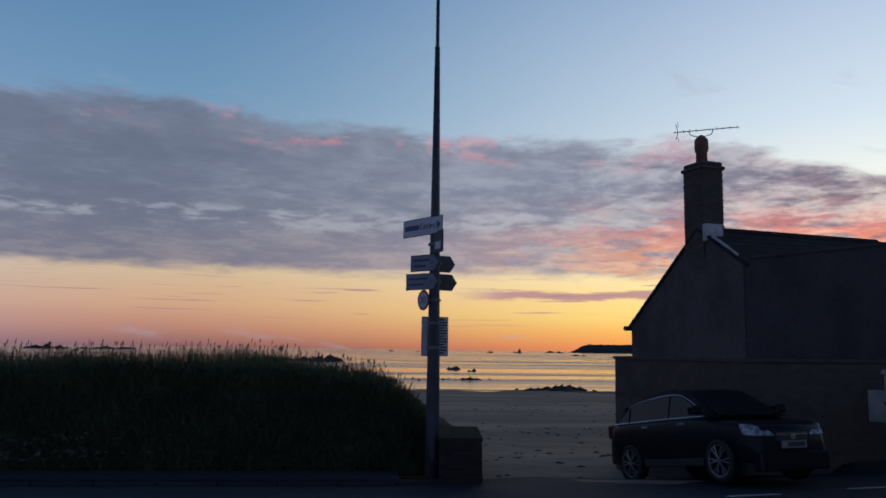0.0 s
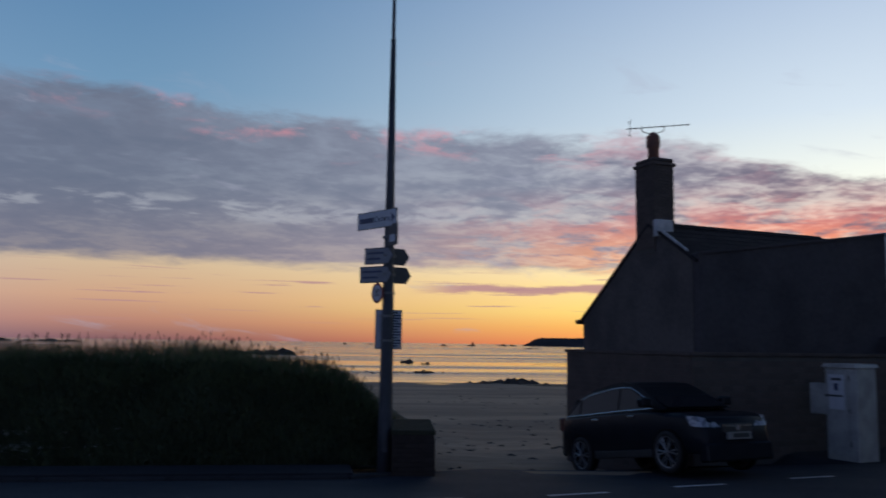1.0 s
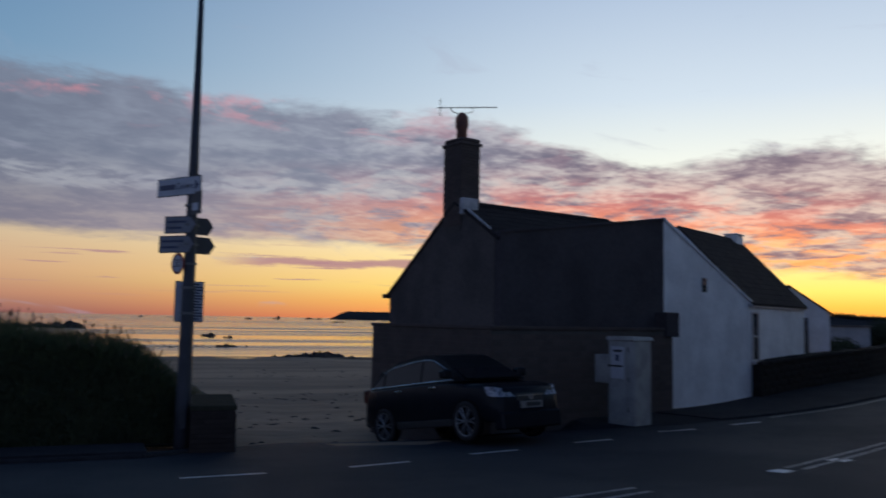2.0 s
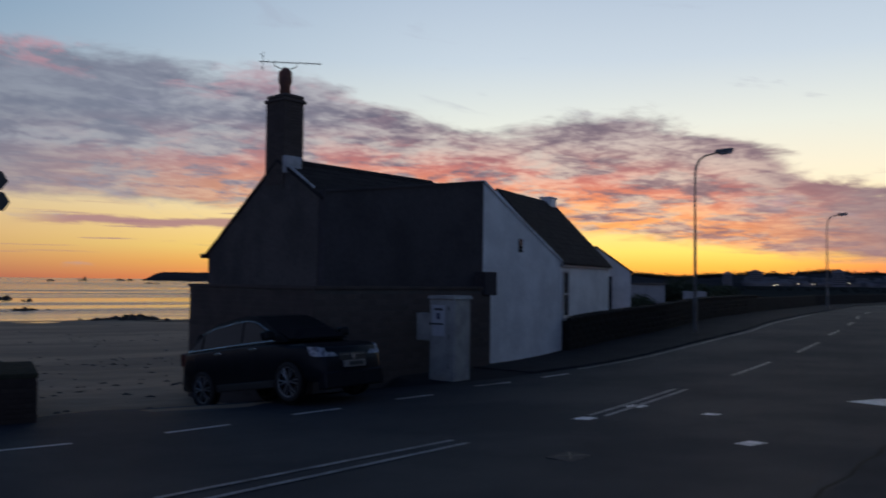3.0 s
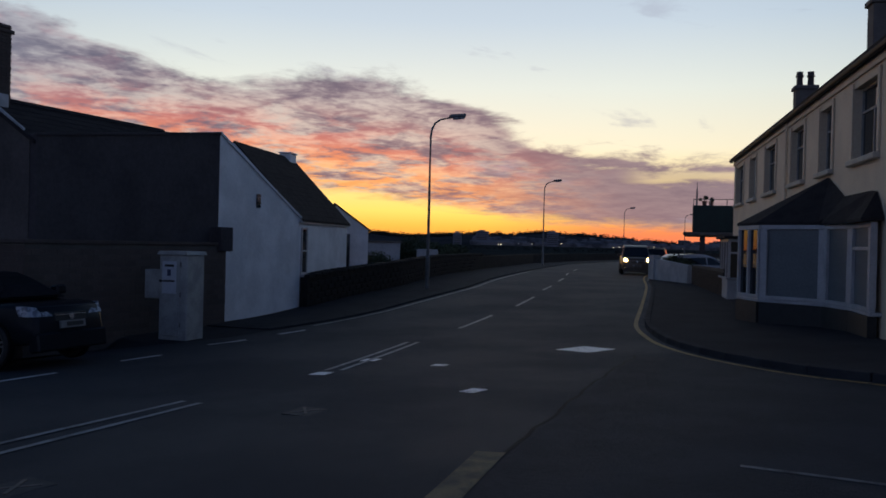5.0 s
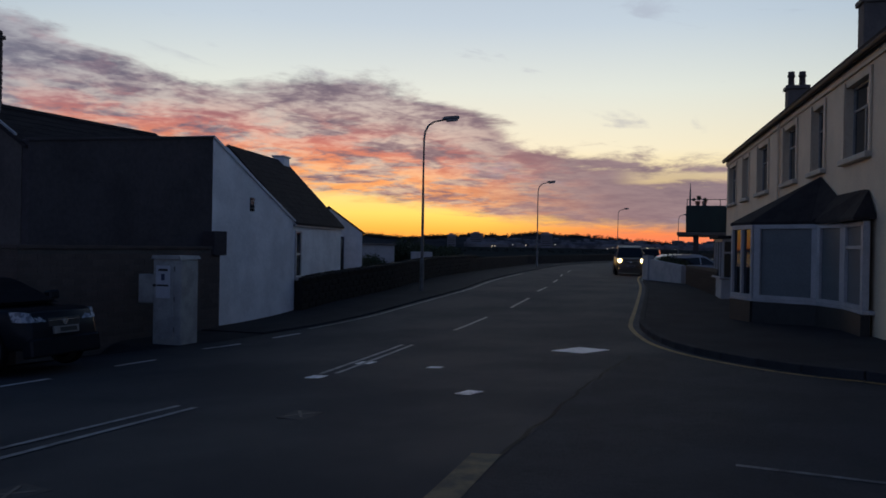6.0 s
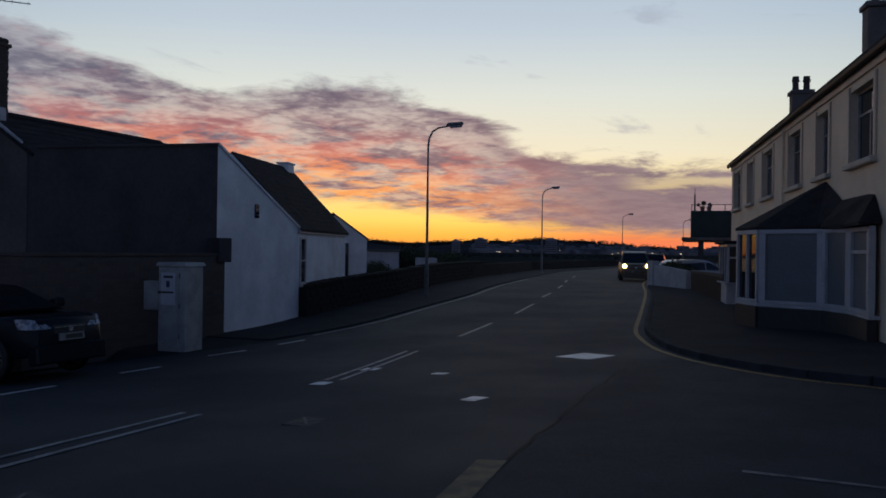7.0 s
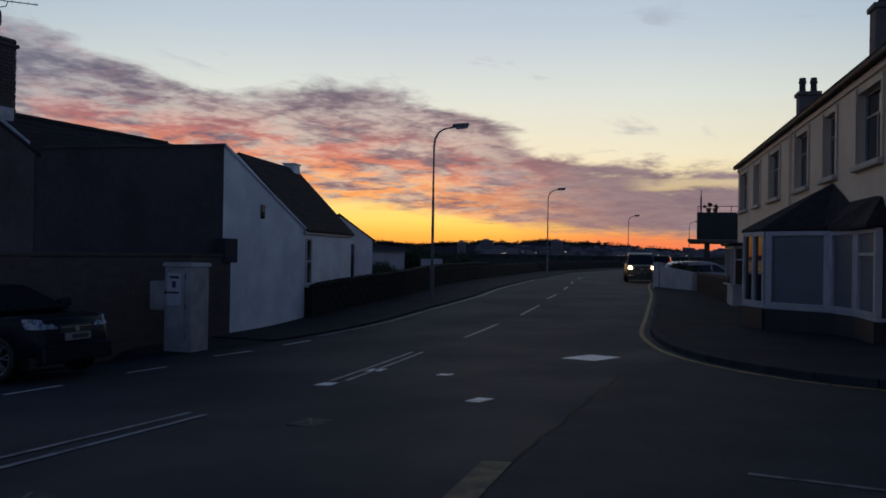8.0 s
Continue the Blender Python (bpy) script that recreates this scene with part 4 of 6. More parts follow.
def hip(name, eave_points, apex_points, thick=0.07):
    """A roof of flat slopes between an eaves line and an upper line of the same count."""
    bm = bmesh.new()
    lo = [bm.verts.new(p) for p in eave_points]
    hi = [bm.verts.new(p) for p in apex_points]
    for i in range(len(lo) - 1):
        bm.faces.new((lo[i], lo[i + 1], hi[i + 1], hi[i]))
    out = bmesh.ops.extrude_face_region(bm, geom=bm.faces[:])
    for v in out["geom"]:
        if isinstance(v, bmesh.types.BMVert):
            v.co.z += thick
    return part(name, bm, SLATE, shop, "dark tiled bay roof")


def push(p, k):
    c = Vector((2.0, 0.0))
    d = (p - c).normalized()
    return p + d * k


E0 = [push(p, 0.16) for p in BAY]
hip("bay_roof", [(foot.x + 0.15, 0.02, HEAD), (E0[0].x, E0[0].y, HEAD), (E0[1].x, E0[1].y, HEAD), (E0[2].x, E0[2].y + 0.05, HEAD), (E0[2].x - 0.25, 0.02, HEAD + 0.45)],
    [(foot.x + 0.0, 0.02, HEAD + 0.02), (3.95, 0.02, 3.38), (3.9, 0.04, 3.40), (3.85, 0.04, 3.40), (3.8, 0.02, 3.38)])
hip("bay_roof", [(E0[2].x + 0.1, E0[2].y, HEAD), (E0[3].x, E0[3].y + 0.22, HEAD), (-0.42, 0.42, HEAD), (-0.45, 0.02, HEAD + 0.03)],
    [(2.45, 0.02, 2.86), (0.35, 0.03, 2.85), (0.06, 0.03, 2.82), (0.03, 0.02, 2.82)])
# low rendered wall, porch and planting beyond the bay
PALE = material("pale_grey_masonry_paint", (0.44, 0.43, 0.43), (0.34, 0.335, 0.34), 1.6, 0.85, 0.3, 18)
porch = thing("porch", "small glazed side porch of the shop house", "porch", Matrix.Translation((27.3, 11.85, -0.05)) @ Matrix.Rotation(radians(30), 4, "Z"))
part("base", boxed(-0.9, 2.3, -1.2, 0.0, -0.1, 0.74, 0.02), PALE, porch, "pale rendered base wall")
part("sill", boxed(-0.97, 1.37, -1.2, 0.06, 0.742, 0.80, 0.012), PALE, porch)
for x in (-0.9, -0.2, 0.55, 1.22):
    part("frame_post", boxed(x, x + 0.08, -0.09, -0.01, 0.80, 2.0, 0.006), UPVC, porch)
for y in (-1.15, -0.62):
    part("frame_post", boxed(-0.9, -0.82, y, y + 0.08, 0.80, 2.0, 0.006), UPVC, porch)
part("head_rail", boxed(-0.9, 1.3, -1.2, -0.005, 2.0, 2.10, 0.006), UPVC, porch)
part("transom", boxed(-0.88, -0.84, -1.07, -0.10, 1.60, 1.66), UPVC, porch)
part("pane", boxed(-0.82, 1.22, -0.055, -0.045, 0.80, 2.0), PANE, porch)
part("pane", boxed(-0.865, -0.855, -1.15, -0.09, 0.80, 2.0), PANE, porch)
part("roof", boxed(-1.05, 1.45, -1.3, 0.15, 2.10, 2.20, 0.02), SLATE, porch)

low_wall = thing("garden_wall", "low white rendered garden wall with sloping top", "wall")
WA, WB = Vector((37.7, 20.2)), Vector((35.15, 17.0))
wd = (WB - WA).normalized()
wq = Vector((-wd.y, wd.x)) * 0.22
bm = bmesh.new()
quad_block(bm, [WA, WB, WB + wq, WA + wq], -0.3, [1.18, 0.92, 0.92, 1.18])
part("wall", bm, PALE, low_wall)
bm = bmesh.new()
quad_block(bm, [WA - wq * 0.3 - wd * 0.2, WA - wq * 0.3 + wd * 0.45, WA + wq * 1.3 + wd * 0.45, WA + wq * 1.3 - wd * 0.2], -0.3, [1.33] * 4)
part("pier", bm, PALE, low_wall, "white wall pier")
DARKBRICK = material("dark_brick", (0.05, 0.038, 0.034), (0.034, 0.028, 0.026), 5.0, 0.95, 0.5, 40, vary=0.3, gloss=0.15)
dark_wall = thing("brick_wall", "dark brick garden wall beside the pavement", "wall")
bm = bmesh.new()
DA, DB = Vector((34.8, 16.6)), Vector((27.6, 12.0))
dq = Vector((0.13, -0.22))
quad_block(bm, [DA, DB, DB + dq, DA + dq], -0.4, [0.95, 1.0, 1.0, 0.95])
dcore = part("core", bm, ROCK, dark_wall)
brick_face(dcore, Matrix.Translation((DB.x, DB.y, 0.0)) @ Matrix.Rotation(math.atan2(DA.y - DB.y, DA.x - DB.x) + math.pi, 4, "Z") @ Matrix.Translation((-(DA - DB).length, 0, 0)), (DA - DB).length, 0.95, size=(0.3, 0.1), mat=DARKBRICK, limit=150)

# flat-roofed building with a green upper storey on posts
GM = Matrix.Translation((41.9, 19.0, 0.0)) @ Matrix.Rotation(radians(-65), 4, "Z")
kiosk = thing("balcony_building", "flat-roofed building with dark green upper storey and roof rail", "building", GM)
part("upper_storey", boxed(-0.95, 2.6, 0, 5.0, 2.62, 4.05, 0.03), GREENCLAD, kiosk, "dark green clad upper storey")
for i in range(7):
    part("panel", boxed(-0.93 + i * 0.5, -0.93 + i * 0.5 + 0.48, -0.02, 0.01, 2.68, 4.0), GREENCLAD, kiosk)
part("canopy", boxed(-1.4, 2.9, -0.7, 5.2, 2.42, 2.60, 0.03), RENDER_GREY, kiosk, "thin grey canopy slab")
part("back_wall", boxed(0.6, 2.6, 3.0, 5.0, -0.2, 2.42), TARRED, kiosk)
part("side_wall", boxed(2.0, 2.58, -0.3, 2.9, -0.2, 2.41), WHITEWALL, kiosk, "white side wall")
for x in (-0.55, 0.75):
    part("post", boxed(x, x + 0.28, -0.4, -0.1, -0.2, 2.42, 0.01), TARRED, kiosk)
for k in range(5):
    bm = bmesh.new()
    tube(bm, (-0.9 + k * 0.85, 0.1, 4.05), (-0.9 + k * 0.85, 0.1, 4.4), 0.02, n=6)
    part("rail_post", bm, STEEL, kiosk)
bm = bmesh.new()
tube(bm, (-0.93, 0.1, 4.38), (2.55, 0.1, 4.38), 0.02, n=6)
part("rail", bm, STEEL, kiosk)
bm = bmesh.new()
tube(bm, (-0.75, 0.4, 4.05), (-0.75, 0.4, 4.95), 0.05, 0.04, n=8)
tube(bm, (-0.75, 0.4, 4.95), (-0.75, 0.4, 5.3), 0.02, 0.015, n=6)
part("flue", bm, STEEL, kiosk, "roof flue")


# ---- plants ----
def leaf_cloud(verts, faces, centre, radius, count, size, rng, flat=0.75):
    for _ in range(count):
        d = Vector((rng.gauss(0, 1), rng.gauss(0, 1), rng.gauss(0, 1))).normalized() * radius * rng.uniform(0.45, 1.0)
        p = Vector(centre) + Vector((d.x, d.y, d.z * flat))
        a = Vector((rng.gauss(0, 1), rng.gauss(0, 1), rng.gauss(0, 1))).normalized() * size * rng.uniform(0.6, 1.3)
        b = a.cross(Vector((rng.gauss(0, 1), rng.gauss(0, 1), rng.gauss(0, 1)))).normalized() * size * 0.5
        k = len(verts)
        verts += [tuple(p - a), tuple(p + b), tuple(p + a), tuple(p - b)]
        faces.append((k, k + 1, k + 2, k + 3))


def shrub(name, clumps, label, seed, leaf=0.07, per=220, category="shrub", mat=None):
    """Clumps of (x, y, z, radius) with short stems."""
    rng = random.Random(seed)
    root = thing(name, label, category)
    verts, faces = [], []
    for x, y, z, r in clumps:
        leaf_cloud(verts, faces, (x, y, z), r, int(per * r * r / 0.2), leaf, rng)
        for _ in range(3):
            bm = bmesh.new()
            bent(bm, [(x + rng.uniform(-0.1, 0.1), y, gz(x, y) - 0.1), (x + rng.uniform(-0.3, 0.3) * r, y + rng.uniform(-0.3, 0.3) * r, z), (x + rng.uniform(-0.7, 0.7) * r, y, z + 0.5 * r)], [0.03, 0.02, 0.008], 5)
            part("stem", bm, SOIL, root)
    me = bpy.data.meshes.new("foliage")
    me.from_pydata(verts, [], faces)
    me.materials.append(mat or LEAF)
    ob = new("foliage", me)
    ob.parent = root
    return root


shrub("shrub", [(28.6, 31.6, 0.55, 0.75), (29.7, 32.1, 0.6, 0.8), (30.6, 32.6, 0.5, 0.7)], "dark rounded shrub behind the garden wall", 3)
shrub("hedge", [(33.6 + i * 1.0, 33.6 + i * 0.5, 0.95 + 0.35 * math.sin(i * 1.7) - 0.04 * i, 1.05 + 0.3 * math.sin(i * 2.3)) for i in range(10)], "tall dark windblown hedge by the sea wall", 5, 0.09, 170, "hedge")
shrub("shrub", [(37.9, 19.2, 1.05, 0.45), (37.2, 18.6, 1.05, 0.5), (36.4, 17.6, 0.95, 0.4)], "dark planting behind the white garden wall", 8)
shrub("shrub", [(17.7, 22.35, 0.5, 0.35)], "small plant on the garden side of the wall", 11, 0.05)



def roof_plant(x, y, size, seed):
    """A potted bush standing on the flat roof."""
    rng = random.Random(seed)
    root = thing("potted_plant", "small bushy plant in a pot on the flat roof", "plant", GM @ Matrix.Translation((x, y, 4.05)), "plants on the flat roof")
    bm = bmesh.new()
    lathe(bm, [(0.09, 0.0), (0.13, 0.22), (0.15, 0.23), (0.15, 0.27), (0.11, 0.27)], 12)
    part("pot", bm, CLAY, root)
    bm = bmesh.new()
    bent(bm, [(0, 0, 0.2), (0.02, 0.01, 0.34), (-0.01, 0.02, 0.30 + size)], [0.018, 0.014, 0.006], 6)
    part("stem", bm, SOIL, root)
    verts, faces = [], []
    for _ in range(5):
        leaf_cloud(verts, faces, (rng.gauss(0, 0.5) * size, rng.gauss(0, 0.4) * size, 0.30 + size * rng.uniform(0.3, 1.0)), size * 0.55, 60, 0.05, rng)
    me = bpy.data.meshes.new("foliage")
    me.from_pydata(verts, [], faces)
    me.materials.append(LEAF)
    new("foliage", me).parent = root


roof_plant(-0.35, 0.7, 0.18, 31)
roof_plant(0.0, 1.0, 0.13, 32)
roof_plant(1.75, 0.8, 0.2, 33)

outhouse = thing("outbuilding", "low white flat-roofed outbuilding beyond the cottages", "outbuilding",
                 Matrix.Translation((31.0, 33.6, 0)) @ Matrix.Rotation(radians(-43), 4, "Z"))
part("wall", boxed(-0.7, 1.4, 0, 3.0, -0.5, 1.62, 0.02), PALE, outhouse)
part("roof", boxed(-0.8, 1.5, -0.1, 3.1, 1.62, 1.72, 0.02), RENDER_GREY, outhouse)
outhouse2 = thing("outbuilding", "lower white outbuilding with a stepped wall", "outbuilding",
                  Matrix.Translation((32.7, 32.0, 0)) @ Matrix.Rotation(radians(-45), 4, "Z"))
part("wall", boxed(0, 1.2, 0, 2.4, -0.5, 1.28, 0.02), PALE, outhouse2)
part("step_wall", boxed(1.2, 2.1, 0.2, 0.5, -0.5, 0.92, 0.02), PALE, outhouse2)


# ---- street lamps ----
def street_lamp(x, y, turn):
    root = thing("street_lamp", "tall grey steel street lamp, unlit", "street lamp", Matrix.Translation((x, y, gz(x, y) + 0.1)) @ Matrix.Rotation(turn, 4, "Z"), "street lamps along the bay")
    bm = bmesh.new()
    tube(bm, (0, 0, 0), (0, 0, 1.2), 0.085, n=10)
    tube(bm, (0, 0, 1.2), (0, 0, 1.26), 0.085, 0.06, n=10)
    part("base", bm, STEEL, root)
    bm = bmesh.new()
    arc = [(0, 0, 1.26), (0, 0, 3.5), (0, 0, 5.9), (0.04, 0, 6.2), (0.16, 0, 6.45), (0.38, 0, 6.6), (0.75, 0, 6.68)]
    bent(bm, arc, [0.058, 0.05, 0.042, 0.04, 0.038, 0.035, 0.033], 8)
    part("column", bm, STEEL, root)
    bm = bmesh.new()
    box(bm, 0.70, 1.36, -0.13, 0.13, 6.66, 6.80, 0.045)
    for v in bm.verts:
        v.co.z += (v.co.x - 0.7) * 0.10
    head = part("lantern", bm, STEEL, root, "grey lantern hood")
    bm = bmesh.new()
    box(bm, 0.85, 1.32, -0.10, 0.10, 6.60, 6.69, 0.03)
    for v in bm.verts:
        v.co.z += (v.co.x - 0.7) * 0.10
    part("bowl", bm, HEADLENS, head, "clear lamp bowl")
    return root


lamp = street_lamp(23.0, 21.9, radians(-43))
for bearing, dist in ((54.45, 65.0), (59.95, 108.0), (63.95, 125.0)):
    x, y = dist * math.sin(radians(bearing)), dist * math.cos(radians(bearing))
    copy_thing(lamp, Matrix.Translation((x, y, gz(x, y) + 0.1)) @ Matrix.Rotation(radians(-43 - (bearing - 46) * 0.6), 4, "Z"))

# ---- the signpost ----
POLE = Vector((-0.119, 14.2))
PB = gz(*POLE) + 0.1
post = thing("signpost", "tall dark tapered pole carrying direction and speed signs", "signpost", Matrix.Translation((POLE.x, POLE.y, 0)))
bm = bmesh.new()
bent(bm, [(0, 0, PB - 0.3), (0, 0, PB + 0.9), (0, 0, 2.2), (0, 0, 4.2), (0, 0, 7.08)], [0.13, 0.118, 0.10, 0.078, 0.045], 14)
part("pole", bm, POLEPAINT, post, "", True)
bm = bmesh.new()
bent(bm, [(0, 0, 7.05), (0, 0, 7.1), (0, 0, 9.6)], [0.052, 0.034, 0.026], 10)
part("upper_pole", bm, POLEPAINT, post, "", True)
part("door", boxed(-0.05, 0.05, -0.128, -0.10, PB + 0.25, PB + 0.75, 0.01), POLEPAINT, post, "small access door")


def words(text, size, m, parent, mat, name="lettering"):
    """Flat lettering from the built-in font, turned into a mesh; the letters face -y of m."""
    cu = bpy.data.curves.new(name, "FONT")
    cu.body, cu.size, cu.align_x, cu.align_y, cu.extrude = text, size, "CENTER", "CENTER", 0.001
    ob = bpy.data.objects.new(name, cu)
    scene.collection.objects.link(ob)
    me = bpy.data.meshes.new_from_object(ob.evaluated_get(bpy.context.evaluated_depsgraph_get()))
    bpy.data.objects.remove(ob)
    me.materials.clear()
    me.materials.append(mat)
    out = new(name, me)
    out.parent = parent
    out.matrix_local = m @ Matrix.Rotation(radians(90), 4, "X")
    return out


def plate_sign(name, x0, x1, z0, z1, turn, shift, face, label, point=0.0):
    """A sign plate on the pole; turn about the pole, shift along its normal. point: length of an arrow tip beyond x1."""
    bm = bmesh.new()
    zm = (z0 + z1) / 2
    prof = [(x0, z0), (x1, z0)] + ([(x1 + point, zm)] if point else []) + [(x1, z1), (x0, z1)]
    prism(bm, prof, "y", -0.006, 0.006)
    m = Matrix.Rotation(turn, 4, "Z") @ Matrix.Translation((0, -shift, 0))
    pl = part(name, bm, SIGNBACK, post, label)
    pl.matrix_local = m
    bm = bmesh.new()
    i = 0.014
    prof = [(x0 + i, z0 + i), (x1 - i * 0.4, z0 + i)] + ([(x1 + point - i * 1.6, zm)] if point else []) + [(x1 - i * 0.4, z1 - i), (x0 + i, z1 - i)]
    if not point:
        prof = [(x0 + i, z0 + i), (x1 - i, z0 + i), (x1 - i, z1 - i), (x0 + i, z1 - i)]
    prism(bm, prof, "y", -0.009, -0.005)
    part("face", bm, face, pl)
    return pl


def z_at(el, d=14.2):
    return 1.65 + d * math.tan(radians(el))


# the big plate, its near end by the pole
big = plate_sign("direction_sign", -0.78, 0.32, z_at(7.98), z_at(9.22), radians(-50), 0.10, SIGNWHITE, "white direction sign with dark lettering and arrow")
zc = (z_at(7.98) + z_at(9.22)) / 2
words("Centre", 0.15, Matrix.Translation((-0.08, -0.0125, zc)), big, SIGNINK)
part("word_bar", boxed(-0.72, -0.32, -0.012, -0.009, zc - 0.045, zc + 0.045), SIGNINK, big)
bm = bmesh.new()
prism(bm, [(0.18, zc - 0.085), (0.275, zc), (0.18, zc + 0.085)], "y", -0.012, -0.009)
part("arrow", bm, SIGNINK, big, "dark arrow head")
small = plate_sign("small_sign", 0.06, 0.42, z_at(6.65), z_at(8.15), radians(-62), 0.06, SIGNBACK, "small dark plate with a pale panel")
part("panel", boxed(0.14, 0.34, -0.013, -0.009, z_at(6.9), z_at(7.4)), SIGNWHITE, small)
for lo, hi, far, near in ((5.42, 6.58, -0.46, 0.07), (4.12, 5.28, -0.56, 0.05)):
    f = plate_sign("finger_sign", far, near, z_at(lo), z_at(hi), radians(-38), 0.10, SIGNDIM, "pale finger sign with pointed end", 0.12)
    z = (z_at(lo) + z_at(hi)) / 2
    for k, s in ((0.05, 0.8), (-0.05, 0.62)):
        part("text_bar", boxed(far + 0.06, far + 0.06 + (near - far) * s * 0.9, -0.012, -0.009, z + k - 0.017, z + k + 0.017), SIGNINK, f)
    plate_sign("finger_sign", 0.04, 0.34 if hi > 6 else 0.38, z_at(lo), z_at(hi), radians(28), -0.06, SIGNBACK, "dark back of a finger sign", 0.10)
# speed limit roundel
ROUND = Matrix.Rotation(radians(-56), 4, "Z") @ Matrix.Translation((-0.13, -0.14, z_at(3.4)))
bm = bmesh.new()
tube(bm, (0, 0.006, 0), (0, -0.006, 0), 0.178, n=32)
rd = part("speed_sign", bm, SIGNRED, post, "round speed limit sign with red ring")
rd.matrix_local = ROUND
bm = bmesh.new()
tube(bm, (0, -0.004, 0), (0, -0.009, 0), 0.138, n=32)
part("face", bm, SIGNWHITE, rd)
words("30", 0.19, Matrix.Translation((0, -0.0115, 0)), rd, TRIM, "numerals")
# notice board behind the pole
nb = plate_sign("notice_board", -0.20, 0.27, z_at(-0.5), z_at(2.25), radians(10), -0.10, SIGNWHITE, "white notice board with lines of small print")
for k in range(13):
    z = z_at(2.25) - 0.05 - k * 0.048
    part("text_bar", boxed(0.09, 0.09 + 0.155 * (1.0 if k % 3 else 0.7), -0.012, -0.009, z - 0.013, z + 0.013), SIGNINK if k else TRIM, nb)
for el in (8.6, 7.3, 6.0, 4.7, 3.4, 1.8, 0.1):
    bm = bmesh.new()
    tube(bm, (0, 0, z_at(el) - 0.02), (0, 0, z_at(el) + 0.02), 0.118, n=14)
    part("clamp", bm, STEEL, post)

# ---- brick stub wall at the end of the bank ----
stub = thing("wall_stub", "short brick wall end beside the beach slipway", "wall", Matrix.Translation((0.0, 13.72, gz(0.3, 13.7))))
core = part("core", boxed(0.0, 0.70, 0.0, 2.0, -0.3, 0.66, 0.01), DARKBRICK, stub)
brick_face(core, Matrix.Identity(4), 0.70, 0.66, mat=DARKBRICK, limit=60)
brick_face(core, Matrix.Translation((0.70, 0, 0)) @ Matrix.Rotation(radians(90), 4, "Z"), 2.0, 0.66, mat=DARKBRICK, limit=120)
for k in range(8):
    part("coping_brick", boxed(-0.02, 0.72, k * 0.25, k * 0.25 + 0.235, 0.66, 0.74, 0.012), OLIVE, core)

# ---- the grassy bank ----
def bank_top(x, y):
    """Height of the earth bank: crest near eye level, falling to the slipway end."""
    front, back = along([(-60, 11.5), (-30, 13.4), (-8, 14.55), (0.2, 15.0)], x), 0.0
    d = y - front
    end = ss((0.72 - x) / 1.9) * 0.62 + ss((0.7 - x) / 4.8) * 0.38
    rise = max(0.0, ss(d / 1.7)) ** 0.55 * (1.0 - 0.25 * ss((d - 3.5) / 3.0))
    return gz(x, min(y, 14.9)) + 0.05 + rise * (1.86 * end) + 0.10 * noise.noise(Vector((x * 0.9, y * 0.9, 3.0))) * rise


bank = thing("grass_bank", "steep bank overgrown with long seeding grass and weeds", "bank")
xs, ys = steps([(-34, -8, 0.4), (-8, 0.7, 0.18)]), steps([(11.6, 19.5, 0.16), (19.5, 24, 0.5)])
verts = [(x, y, bank_top(x, y) if y < 23.8 else gz(x, y) - 0.5) for y in ys for x in xs]
w = len(xs)
me = bpy.data.meshes.new("earth")
me.from_pydata(verts, [], [(j * w + i, j * w + i + 1, (j + 1) * w + i + 1, (j + 1) * w + i) for j in range(len(ys) - 1) for i in range(w - 1)
                           if ys[j] > along([(-60, 11.3), (-30, 13.2), (-8, 14.35), (0.4, 14.8)], xs[i]) - 0.2])
me.materials.append(SOIL)
earth = new("earth", me)
earth.parent = bank


def blades(name, count, region, length, width, mat, rng, lean=0.25, dense=None):
    verts, faces = [], []
    made = 0
    while made < count:
        x, y = region(rng)
        made += 1
        z = bank_top(x, y)
        a, l = rng.uniform(0, 6.283), length * rng.uniform(0.45, 1.15)
        if dense:
            l *= dense(x, y)
        sx, sy = math.cos(a) * width, math.sin(a) * width
        tx, ty = rng.gauss(0.03, lean) * l, rng.gauss(-0.02, lean) * l
        k = len(verts)
        verts += [(x - sx, y - sy, z - 0.05), (x + sx, y + sy, z - 0.05), (x + sx * 0.6 + tx * 0.4, y + sy * 0.6 + ty * 0.4, z + l * 0.6),
                  (x - sx * 0.6 + tx * 0.4, y - sy * 0.6 + ty * 0.4, z + l * 0.6), (x + tx, y + ty, z + l)]
        faces += [(k, k + 1, k + 2, k + 3), (k + 3, k + 2, k + 4)]
    me = bpy.data.meshes.new(name)
    me.from_pydata(verts, [], faces)
    me.materials.append(mat)
    ob = new(name, me)
    ob.parent = bank
    return tagged(ob, kind="stuff")


def front_y(x):
    return along([(-60, 11.5), (-30, 13.4), (-8, 14.55), (0.2, 15.0)], x)


def bank_spot(rng):
    x = 0.55 - 20.0 * rng.random() ** 1.35
    return x, front_y(x) + 0.85 + abs(rng.gauss(0.0, 0.9))


def face_spot(rng):
    x = 0.4 - 17.0 * rng.random() ** 1.2
    return x, front_y(x) + rng.uniform(-0.12, 1.3)


rng = random.Random(21)
blades("grass", 26000, bank_spot, 0.34, 0.006, GRASS, rng, 0.22)
blades("undergrowth", 34000, face_spot, 0.24, 0.024, LEAF, rng, 0.9)
blades("tussock_grass", 5000, face_spot, 0.36, 0.007, GRASS, rng, 0.45)
